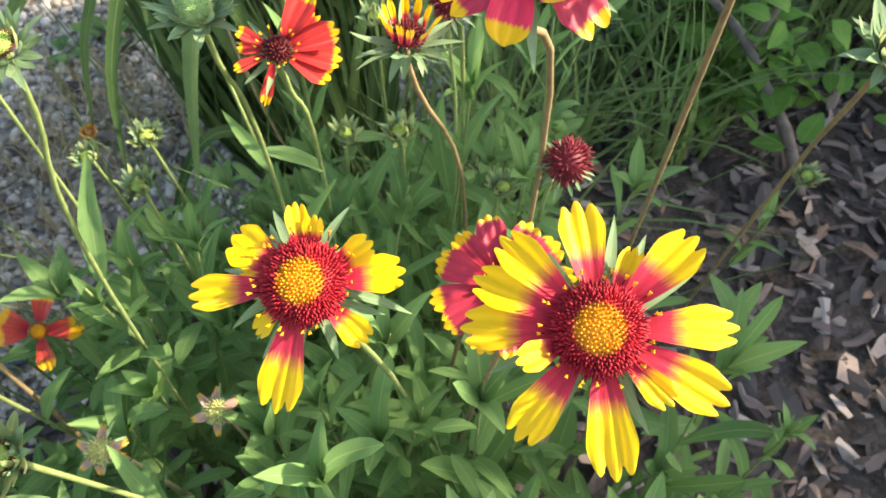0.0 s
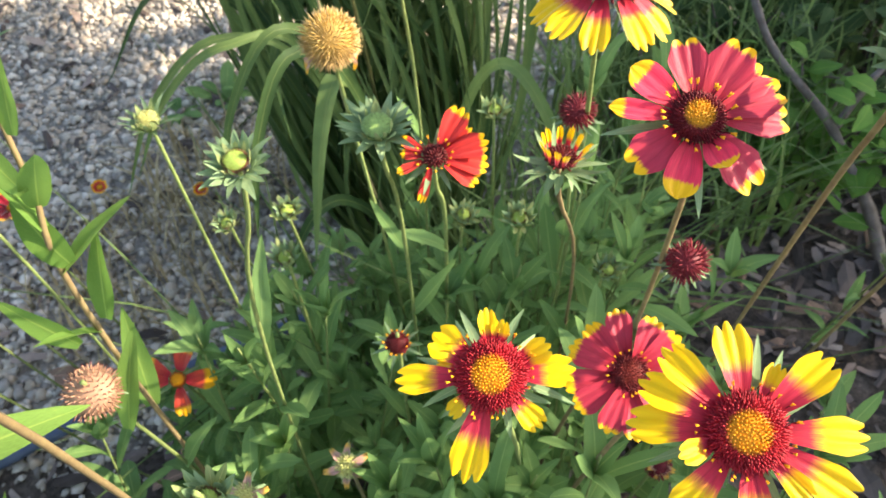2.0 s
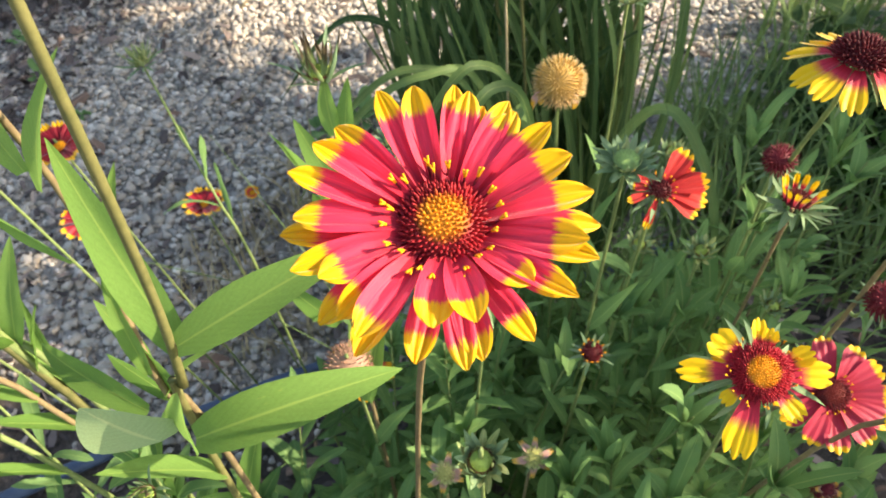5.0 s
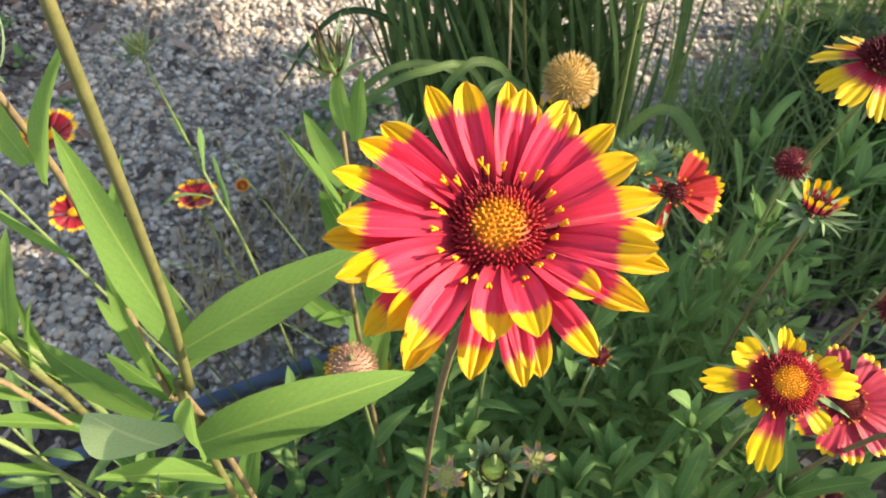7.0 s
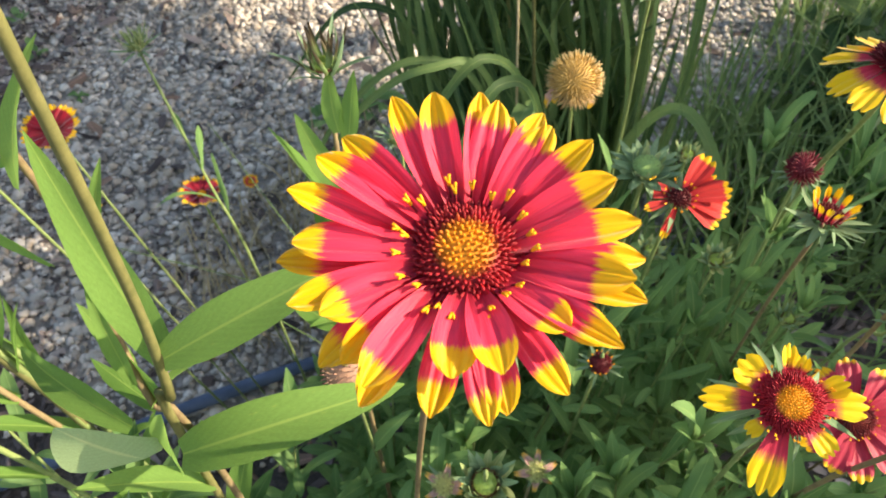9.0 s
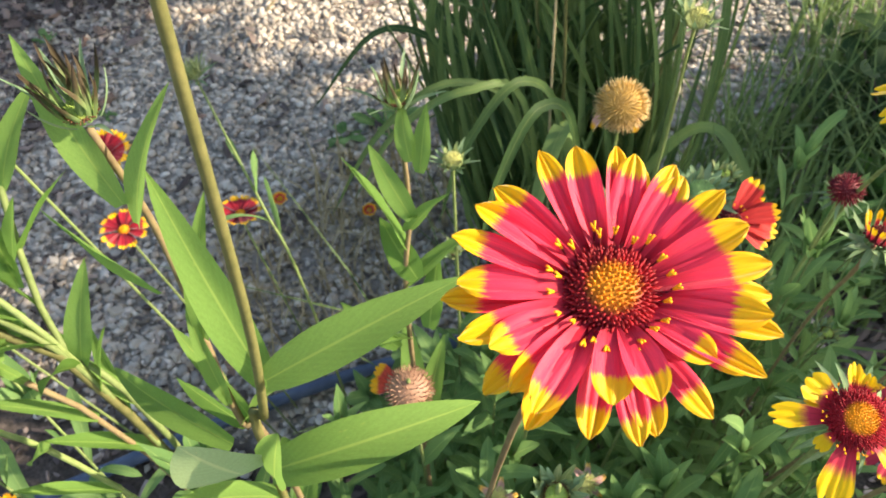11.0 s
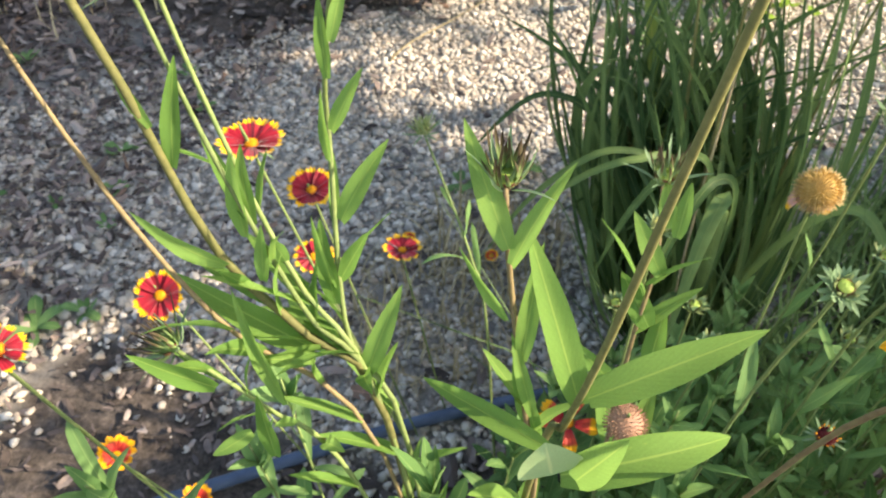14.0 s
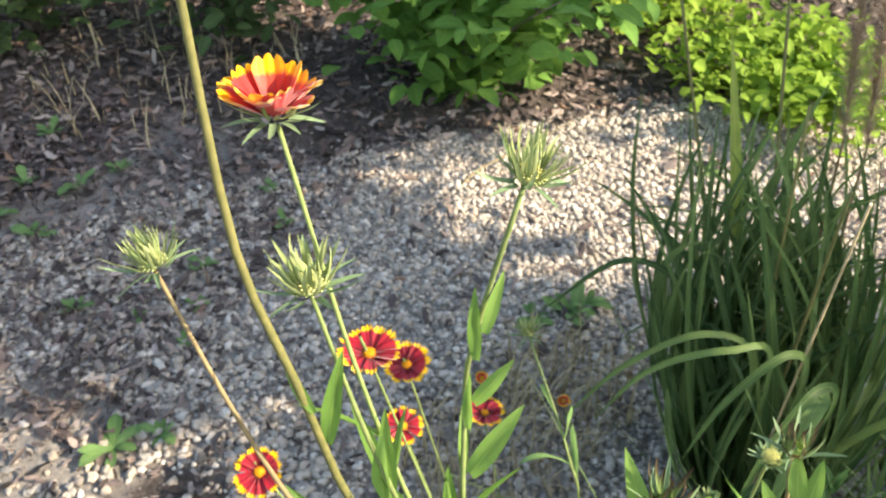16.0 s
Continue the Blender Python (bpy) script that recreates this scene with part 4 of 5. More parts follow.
lay_leaves(ob, base, ((-0.281, 0.078, 0.664, -0.305, 0.087, 0.714, 0.0149),
                      (-0.279, 0.078, 0.655, -0.266, 0.083, 0.706, 0.0110),
                      (-0.277, 0.072, 0.626, -0.297, 0.062, 0.672, 0.0075),
                      (-0.257, 0.058, 0.578, -0.274, 0.073, 0.612, 0.0095),
                      (-0.268, 0.072, 0.600, -0.270, 0.092, 0.652, 0.0130)))
ob, base = tall_stem("thick brown green stem with broad lance leaves", [(-0.27, 0.08, 0.0), (-0.252, 0.060, 0.52), (-0.242, 0.057, 0.58), (-0.234, 0.056, 0.643), (-0.225, 0.052, 0.754), (-0.214, 0.047, 0.88)], (0.06, 0.1, 0.13, 0.16, 0.19), 0.060, 0.21, 0.0017, mat=stem_olive)
tip_bud(ob, base, (-0.214, 0.047, 0.882), (0, 0, 1))
for foot, tip, wide, up, kind in (((-0.235, 0.056, 0.608), (-0.174, 0.084, 0.648), 0.0260, (0.05, -0.5, 0.85), 2), ((-0.238, 0.060, 0.596), (-0.272, 0.080, 0.673), 0.0235, (0.35, -0.75, 0.5), 2),
                                  ((-0.238, 0.045, 0.556), (-0.162, 0.062, 0.606), 0.0320, (-0.40, -0.65, 0.62), 3), ((-0.246, 0.040, 0.585), (-0.320, 0.060, 0.583), 0.0165, (0.1, -0.5, 0.8), 0),
                                  ((-0.242, 0.034, 0.574), (-0.245, 0.018, 0.620), 0.0430, (0.3, -0.75, 0.5), 5), ((-0.231, 0.036, 0.572), (-0.218, 0.028, 0.626), 0.0250, (-0.35, -0.8, 0.4), 4)):
    d = Vector(tip) - Vector(foot)
    leaf_at(ob, base, foot, d, up, d.length * 1.03, wide * 0.65, kind, LEAF + [PALE])
tip_bud(ob, base, (-0.224, 0.006, 0.602), (0.2, -0.5, 0.8), 0.48, ((8, 0.024, 45), (14, 0.020, 62), (12, 0.018, 76)), dark=True)
ob, base = tall_stem("leafy stem with a bristly bud among the buds", [(-0.19, 0.15, 0.0), (-0.214, 0.159, 0.475), (-0.215, 0.174, 0.576), (-0.223, 0.192, 0.622)], (0.3, 0.38, 0.46, 0.54, 0.62), 0.050, 0.22, 0.0013, 60, 48, mat=stem_brown)
lay_leaves(ob, base, ((-0.211, 0.165, 0.581, -0.233, 0.175, 0.612, 0.015),
                      (-0.209, 0.162, 0.540, -0.230, 0.171, 0.568, 0.020),
                      (-0.202, 0.155, 0.508, -0.202, 0.176, 0.545, 0.018),
                      (-0.218, 0.149, 0.493, -0.248, 0.150, 0.520, 0.016),
                      (-0.214, 0.177, 0.606, -0.222, 0.186, 0.630, 0.013),
                      (-0.209, 0.174, 0.603, -0.209, 0.188, 0.630, 0.012),
                      (-0.198, 0.124, 0.458, -0.196, 0.155, 0.500, 0.017),))
tip_bud(ob, base, (-0.223, 0.192, 0.628), (-0.1, 0, 1), 0.95, ((8, 0.022, 50), (12, 0.020, 62), (12, 0.020, 80)), dark=True)

# small dark red flowers along the path
FARS = "small red flowers over the gravel"
for at, nrm, base, size, label in (
        ((-0.491, 0.207, 0.567), (0.0, -0.05, 1.0), (-0.36, 0.25), 1.0, "deep red blanket flower with yellow rim over the gravel"),
        ((-0.519, 0.319, 0.423), (0.1, -0.2, 0.97), (-0.42, 0.33), 1.05, "deep red blanket flower with yellow tips on a thin stem"),
        ((-0.515, 0.298, 0.354), (0.1, -0.1, 1.0), (-0.41, 0.30), 0.9, "red blanket flower with spread petals behind leaves"),
        ((-0.589, 0.172, 0.408), (0.2, -0.5, 0.8), (-0.42, 0.19), 0.95, "deep red blanket flower above the drip pipe"),
        ((-0.461, 0.393, 0.288), (0.0, 0.1, 1.0), (-0.4, 0.38), 1.0, "faded red blanket flower with hanging petals"),
        ((-0.626, 0.087, 0.259), (0.3, 0.0, 0.9), (-0.5, 0.12), 0.85, "small orange red blanket flower with cupped petals"),
        ((-0.542, 0.079, 0.240), (0.3, 0.1, 0.9), (-0.47, 0.11), 0.7, "closing orange red blanket flower above the pipe"),
        ((-0.520, 0.004, 0.580), (0.25, 0.10, 0.9), (-0.37, 0.06), 0.62, "red and yellow blanket flower over the gravel")):
    ob, hd, b, pts = flower(at, nrm, base, label, DISC_FAR, None, RND.uniform(0, 90), 0.0010, stem_green, group=FARS)
    ray_petals(hd, P_ORANGE if "orange" in label else P_FAR, ring(12), 0.0048, 0.0195 * size, 0.0098 * size, 48 if "orange" in label else 18 if size > 0.9 else 5)
    sepals(hd, 8, 0.005, 0.010, 0.003, -5)

# ---- leaves of the bed ----
SHOOT_MAT = stem_green


def shoot(height, n, size, seed, lean):
    """A leafy young stem: its stem and n leaves, as a thing at the origin."""
    r = random.Random(seed)
    ob = thing("leafy_shoot", (0, 0, 0), "leafy green shoot of the flower mound", "plant", "leafy shoots of the bed")
    pts = [(0, 0, 0), (lean * 0.3, lean * 0.1, height * 0.5), (lean, lean * 0.4, height)]
    v, f = tube(pts, 0.0014, 0.0007, 8, 6)
    part("stem", mesh_of("stem", v, f, SHOOT_MAT), ob)
    line = curve_points(pts, 41)
    for i in range(n):
        s = 0.30 + 0.68 * (i + r.random() * 0.6) / n
        k = min(39, int(s * 40))
        a = 2.4 * i + r.uniform(-.4, .4)
        e = radians(r.uniform(30, 72) if s < 0.85 else r.uniform(50, 82))
        l = size * r.uniform(0.65, 1.25) * (1.15 - 0.45 * s)
        w = l * r.uniform(0.20, 0.32)
        d = Vector((math.cos(a) * math.cos(e), math.sin(a) * math.cos(e), math.sin(e)))
        part("leaf", SPOON[r.randrange(4)] if r.random() < 0.65 else SLIM[r.randrange(4)], ob, basis(line[k], d, (0, 0, 1), (w, l, l)))
    for i in range(4):
        a, e, l = 1.6 * i + r.uniform(-.3, .3), radians(r.uniform(55, 82)), size * r.uniform(0.4, 0.7)
        d = Vector((math.cos(a) * math.cos(e), math.sin(a) * math.cos(e), math.sin(e)))
        part("leaf", SLIM[r.randrange(4)], ob, basis(line[38], d, (0, 0, 1), (l * 0.30, l, l)))
    return ob


PROTO = [shoot(0.30 + 0.035 * i, 12 + i % 3, 0.061, i, 0.03 * (i % 3 - 1)) for i in range(7)]


def near_line(x, y):
    """How far a spot lies inside the bed from the path's edge."""
    return 0.50 - NX.dot(Vector((x, y, 0)))


spots = []
tries = 0
while len(spots) < 180 and tries < 6000:
    tries += 1
    x, y = RND.uniform(-0.30, 0.28), RND.uniform(-0.02, 0.46)
    if x > 0.10 and (y > 0.20 or RND.random() < 0.7):
        continue
    if near_line(x, y) < 0.09 or (x < -0.22 and RND.random() < 0.6) or (y < 0.10 and x > 0.0 and RND.random() < 0.4) or (x > 0.08 and y > 0.30 and RND.random() < 0.75):
        continue
    if any((x - a) ** 2 + (y - b) ** 2 < 0.022 ** 2 for a, b in spots):
        continue
    spots.append((x, y))
for i, (x, y) in enumerate(spots):
    p = PROTO[i % len(PROTO)]
    tall = (RND.uniform(0.28, 0.45) + 0.05 * max(0.0, min(1.0, (y - 0.05) / 0.3))) / (0.30 + 0.035 * (i % len(PROTO)))
    tall *= 0.76 if near_line(x, y) < 0.2 else 1.0
    if (x + 0.22) ** 2 + (y - 0.15) ** 2 < 0.075 ** 2 or (y > 0.26 and x < 0.02):
        tall *= 0.82
    m = pose(x, y, ground_height(x, y), RND.uniform(-9, 9), RND.uniform(-9, 9), RND.uniform(0, 360))
    c = p if i < len(PROTO) else copy_thing(p, m)
    c.matrix_basis = m @ Matrix.Diagonal((0.95, 0.95, tall, 1))

# the leafy foot of the tall plant
for i in range(10):
    x, y = -0.345 + RND.uniform(-0.075, 0.06), 0.055 + RND.uniform(-0.06, 0.06)
    copy_thing(PROTO[i % 7], pose(x, y, ground_height(x, y), RND.uniform(-6, 6), RND.uniform(-12, 4), RND.uniform(0, 360))).scale = (1.1, 1.1, RND.uniform(0.95, 1.3))

# ---- ornamental grass clump ----
GRASS_AT = Vector((-0.13, 0.66, 0.0))
clump = thing("grass_clump", GRASS_AT, "clump of fountain grass with arching green blades", "grass")
for i in range(330):
    a = RND.uniform(0, 6.283)
    r = 0.09 * math.sqrt(RND.random())
    lean = radians(RND.uniform(0, 12) + 165 * r)
    d = Vector((math.cos(a) * math.sin(lean) - 0.16, math.sin(a) * math.sin(lean) + 0.14, math.cos(lean))).normalized()
    l = RND.uniform(0.28, 0.60)
    m = basis(Vector((r * math.cos(a), r * math.sin(a), -0.005)), d, (math.cos(a + RND.uniform(-.9, .9)), math.sin(a + RND.uniform(-.9, .9)), 0.3), (RND.choice((0.0045, 0.006, 0.008, 0.011, 0.015)), l, l))
    part("blade", BLADE[RND.choice((0, 0, 1, 1, 1, 5, 2, 2, 3))], clump, m)
for i in range(18):
    a = radians(RND.uniform(165, 330))
    lean = radians(RND.uniform(10, 30))
    d = Vector((math.cos(a) * math.sin(lean), math.sin(a) * math.sin(lean), math.cos(lean)))
    l = RND.uniform(0.34, 0.55)
    part("blade", BLADE[RND.choice((3, 3, 2, 2))], clump, basis(Vector((0.07 * math.cos(a), 0.07 * math.sin(a), 0)), d, (math.cos(a), math.sin(a), 0.3), (RND.uniform(0.007, 0.012), l, l)))


def ribbon(pts, width, turn, mat=blade_mat):
    """A long strap that arches through pts, its face towards `turn`."""
    line = curve_points([np.array(p) - np.array(GRASS_AT) for p in pts], 26)
    verts, uvs, faces = [], [], []
    for k in range(26):
        s = k / 25
        d = line[min(k + 1, 25)] - line[max(k - 1, 0)]
        side = np.cross(d, turn)
        side /= np.linalg.norm(side)
        n = np.cross(side, d)
        n /= np.linalg.norm(n)
        w = width * 0.5 * max(0.04, (0.7 + 0.5 * s) * (1 - s ** 4))
        for j in (-1, 0, 1):
            verts.append(line[k] + side * w * j + n * w * 0.35 * abs(j))
            uvs.append((s, j / 2 + 0.5))
    for k in range(25):
        for j in (0, 1):
            q = k * 3 + j
            faces.append((q, q + 1, q + 4, q + 3))
    return mesh_of("blade", verts, faces, mat, uvs)


for pts, w, turn in (([(-0.13, 0.60, 0.0), (-0.155, 0.50, 0.36), (-0.192, 0.438, 0.463), (-0.232, 0.405, 0.412), (-0.252, 0.388, 0.33)], 0.009, (0.2, -0.6, 0.7)),
                     ([(-0.15, 0.60, 0.0), (-0.19, 0.50, 0.38), (-0.240, 0.445, 0.440), (-0.305, 0.440, 0.385), (-0.345, 0.420, 0.310)], 0.008, (0.2, -0.6, 0.7)),
                     ([(-0.16, 0.61, 0.0), (-0.20, 0.53, 0.34), (-0.26, 0.480, 0.420), (-0.33, 0.460, 0.360), (-0.385, 0.445, 0.250)], 0.008, (0.2, -0.6, 0.7)),
                     ([(-0.11, 0.59, 0.0), (-0.14, 0.44, 0.40), (-0.171, 0.390, 0.478), (-0.195, 0.350, 0.430), (-0.205, 0.325, 0.350)], 0.010, (0.3, -0.6, 0.7)),
                     ([(-0.10, 0.60, 0.0), (-0.135, 0.50, 0.30), (-0.150, 0.44, 0.42), (-0.162, 0.40, 0.40), (-0.170, 0.34, 0.30)], 0.019, (-0.3, -0.7, 0.6)),
                     ([(-0.10, 0.62, 0.0), (-0.06, 0.54, 0.30), (-0.02, 0.49, 0.40), (0.03, 0.45, 0.34), (0.06, 0.43, 0.22)], 0.012, (0, -0.6, 0.7)),
                     ([(-0.12, 0.58, 0.0), (-0.15, 0.46, 0.24), (-0.18, 0.40, 0.30), (-0.22, 0.36, 0.22)], 0.012, (0, -0.6, 0.7)),
                     ([(-0.17, 0.66, 0.0), (-0.26, 0.63, 0.30), (-0.36, 0.61, 0.38), (-0.46, 0.60, 0.26)], 0.010, (0, -0.5, 0.8))):
    part("blade", ribbon(pts, w, turn), clump)
# one broad blade whose colour is lightened as if the sun lit it
part("blade", ribbon([(-0.15, 0.66, 0.0), (-0.189, 0.69, 0.19), (-0.258, 0.76, 0.403), (-0.32, 0.84, 0.59)], 0.020, (0.35, -0.85, 0.4), blade_lit), clump, label="broad grass blade in sunlit yellow green")


def plume_mesh():
    """A feathery seed head, one unit long, of many fine bristles."""
    verts, faces = [], []
    r = random.Random(3)
    for i in range(620):
        s = r.random()
        p = np.array((0.0, s, 0.0))
        a, e = r.uniform(0, 6.283), r.uniform(0.3, 1.1)
        d = np.array((math.cos(a) * math.cos(e), math.sin(e), math.sin(a) * math.cos(e)))
        l = 0.16 * math.sin(math.pi * min(1, 0.12 + s * 0.88)) ** 0.6 * r.uniform(0.5, 1.2)
        t = np.cross(d, (0.2, 0.4, 0.9))
        t /= np.linalg.norm(t)
        t2 = np.cross(d, t)
        o = len(verts)
        w = 0.0032
        verts += [p + t * w, p - t * w * 0.5 + t2 * w, p - t * w * 0.5 - t2 * w, p + d * l + np.array((0, -0.02, 0)) * s]
        faces += [(o, o + 1, o + 3), (o + 1, o + 2, o + 3), (o + 2, o, o + 3)]
    return mesh_of("plume", verts, faces, plume_mat, smooth=False)


PLUME = plume_mesh()
for dx, dy, top, plumed in ((-0.06, 0.02, (-0.26, 0.19, 0.62), False), (-0.02, 0.02, (-0.135, 0.25, 0.62), False), (0.01, 0.03, (-0.03, 0.15, 0.50), True),
                            (0.03, 0.04, (0.0, 0.16, 0.49), True), (-0.03, -0.02, (-0.10, -0.05, 0.62), False), (0.04, -0.02, (0.12, 0.10, 0.60), False), (-0.01, -0.05, (-0.05, -0.12, 0.58), False)):
    pts = [(dx, dy, 0), (dx * 0.6 + top[0] * 0.4, dy * 0.6 + top[1] * 0.4, top[2] * 0.5), top]
    thick = 0.0036 if top[1] > 0.15 and not plumed else 0.0026
    v, f = tube(pts, thick, thick * 0.6, 14, 6)
    culm = part("culm", mesh_of("culm", v, f, stem_olive if not plumed else stem_brown), clump)
    if plumed:
        part("plume", PLUME, culm, basis(Vector(top) - Vector((0, 0, 0.01)), (-0.16, 0.45, 0.88), (0, -1, 0), (0.19, 0.20, 0.19)), "pale tan feathery plume")
v, f = tube([(0.0, -0.09, 0.0), (-0.03, -0.16, 0.28), (-0.05, -0.20, 0.62)], 0.0016, 0.0011, 12, 6)
part("culm", mesh_of("culm", v, f, straw), clump, label="dry straw stalk")

# ---- shrubs ----


def shrub(name, base, radius, height, count, leaf, mat, label, seed, limbs=9, profile=oval, droop=40, wood=None, lift=0.0):
    """Woody limbs from the base and a loose crown of single leaves set along twigs, with gaps; the leaves are one part."""
    r = random.Random(seed)
    ob = thing(name, base, label, "shrub")
    tips = []
    for i in range(limbs):
        a = 6.283 * i / limbs + r.uniform(-.4, .4)
        q = radius * r.uniform(0.35, 1.0)
        h = height * r.uniform(0.55, 1.0) * (1 - 0.3 * (q / radius) ** 2)
        pts = [(0.02 * math.cos(a), 0.02 * math.sin(a), 0), (q * 0.45 * math.cos(a), q * 0.45 * math.sin(a), h * 0.55), (q * math.cos(a), q * math.sin(a), h)]
        v, f = tube(pts, 0.006 * height + 0.002, 0.0015, 9, 6, 0.1)
        part("branch", mesh_of("branch", v, f, wood or bark), ob)
        tips.append(curve_points(pts, 20))
    base_leaf = []
    for b, tw in ((droop, 10), (droop * 0.4, -15)):
        me = blade_mesh("tmp", mat, profile, b, 0.25, tw, 0.06, 5, 3, 0.5)
        vv = np.array([p.co for p in me.vertices])
        ff = [tuple(p.vertices) for p in me.polygons]
        base_leaf.append((vv, ff, [(k // 3 / 5, (k % 3) / 2) for k in range(18)]))
        bpy.data.meshes.remove(me)
    verts, faces, uvs = [], [], []
    for i in range(count):
        line = tips[r.randrange(limbs)]
        p = np.array(line[int(19 * min(1, lift + (1 - lift) * r.random() ** 0.6))]) + np.array([r.gauss(0, radius * 0.2), r.gauss(0, radius * 0.2), r.gauss(0, height * 0.10)])
        p[2] = max(p[2], 0.012)
        a, e = r.uniform(0, 6.283), radians(r.uniform(-30, 55))
        d = (math.cos(a) * math.cos(e), math.sin(a) * math.cos(e), math.sin(e))
        l = leaf * r.uniform(0.6, 1.25)
        m = np.array(basis(p, d, (r.gauss(0, .35), r.gauss(0, .35), 1), (l * 0.55, l, l)))
        vv, ff, uu = base_leaf[r.randrange(2)]
        o = len(verts)
        verts += list(vv @ m[:3, :3].T + m[:3, 3])
        faces += [tuple(j + o for j in q) for q in ff]
        uvs += uu
    part("crown", mesh_of("crown", verts, faces, mat, uvs), ob)
    return ob


def lobed(s):
    return max(0.05, 0.35 + 0.95 * s - 0.55 * max(0, s - 0.75) * 4 + 0.25 * math.sin(s * 17))


shrub("leafy_shrub", (-0.98, 1.66, 0), 0.40, 0.55, 1100, 0.075, shrub_leaf, "green broad-leaved shrub hanging over the mulch", 1, 14)
shrub("lime_groundcover", (-0.20, 1.90, 0), 0.34, 0.20, 2200, 0.042, lime_leaf, "low lime green leafy groundcover in the sun", 2, 16, lobed, 15)
shrub("lime_groundcover", (-0.62, 2.30, 0), 0.34, 0.24, 1000, 0.042, lime_leaf, "low lime green leafy groundcover beyond the shrub", 3, 14, lobed, 15)
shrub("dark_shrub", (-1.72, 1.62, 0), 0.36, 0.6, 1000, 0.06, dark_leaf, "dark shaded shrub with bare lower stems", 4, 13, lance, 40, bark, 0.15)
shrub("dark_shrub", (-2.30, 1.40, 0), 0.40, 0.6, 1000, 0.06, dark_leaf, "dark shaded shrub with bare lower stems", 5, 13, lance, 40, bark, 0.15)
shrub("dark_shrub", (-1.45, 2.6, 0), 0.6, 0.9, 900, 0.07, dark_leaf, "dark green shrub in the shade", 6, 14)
shrub("dark_shrub", (-0.2, 2.9, 0), 0.6, 0.7, 900, 0.07, shrub_leaf, "green shrub at the far edge of the garden", 7, 14)
shrub("low_shrub", (0.42, 0.78, 0), 0.16, 0.20, 220, 0.042, shrub_leaf, "small pale green shrub over the mulch", 8, 8)
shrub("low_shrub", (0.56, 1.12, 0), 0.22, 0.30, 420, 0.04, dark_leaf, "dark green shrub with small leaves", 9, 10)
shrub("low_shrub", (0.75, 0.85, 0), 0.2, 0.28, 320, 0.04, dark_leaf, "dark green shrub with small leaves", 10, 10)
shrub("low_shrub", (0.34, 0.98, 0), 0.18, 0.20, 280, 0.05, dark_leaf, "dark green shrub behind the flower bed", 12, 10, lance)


def turf(name, centre, radius, count, length, label, mat, seed, wide=0.004):
    """Many fine blades in one mesh."""
    r = random.Random(seed)
    verts, faces, uvs = [], [], []
    for i in range(count):
        a, q = r.uniform(0, 6.283), radius * math.sqrt(r.random())
        x, y = centre[0] + q * math.cos(a), centre[1] + q * math.sin(a)
        b, l = r.uniform(0, 6.283), length * r.uniform(0.5, 1.3)
        lean = r.uniform(0.1, 0.9)
        w = wide * r.uniform(0.6, 1.3)
        o = len(verts)
        z0 = ground_height(x, y) - 0.004
        for k in range(5):
            s = k / 4
            px = x + math.cos(b) * lean * l * s * s
            py = y + math.sin(b) * lean * l * s * s
            pz = z0 + l * (s - 0.35 * lean * s * s)
            h = w * (1 - s) ** 0.7 + 0.0002
            verts += [(px - math.sin(b) * h, py + math.cos(b) * h, pz), (px + math.sin(b) * h, py - math.cos(b) * h, pz)]
            uvs += [(s, 0.0), (s, 1.0)]
        faces += [(o + 2 * k, o + 2 * k + 1, o + 2 * k + 3, o + 2 * k + 2) for k in range(4)]
    tagged(new(name, mesh_of(name, verts, faces, mat, uvs)), label, "grass", kind="stuff")


turf("dark_grass", (0.24, 0.80), 0.20, 420, 0.22, "dark fine grass behind the flowers", blade_mat, 1)
turf("dark_grass", (0.62, 1.2), 0.4, 900, 0.22, "dark fine grass in the shade", blade_mat, 2)
turf("dark_grass", (0.06, 0.55), 0.12, 130, 0.24, "green grass beside the flower mound", blade_mat, 3)
turf("thin_grass", (-0.06, 0.34), 0.17, 150, 0.40, "thin green grass blades among the flowers", blade_mat, 7, 0.0014)
turf("dry_grass", (-0.48, 0.52), 0.14, 260, 0.07, "dry straw and grass at the edge of the bed", straw, 4, 0.0015)
turf("dry_grass", (-0.42, 0.69), 0.12, 150, 0.10, "tangle of dry straw beside the grass clump", straw, 6, 0.0020)
turf("dry_grass", (-1.75, 1.35), 0.4, 130, 0.12, "dry grass under the dark shrubs", straw, 5, 0.002)


chip = Mat("bark_chip", 0.9, 0.15)
chip_mat = chip.done(chip.hsv(chip.ramp(chip.math("FRACT", chip.math("ADD", chip.island(), chip.random())), [(0.0, (0.05, 0.038, 0.032)), (0.45, (0.11, 0.085, 0.075)), (0.75, (0.19, 0.145, 0.125)), (0.9, (0.30, 0.23, 0.19)), (1.0, (0.42, 0.34, 0.29))]), chip.scale(chip.noise(120), 0.7, 1.25)))


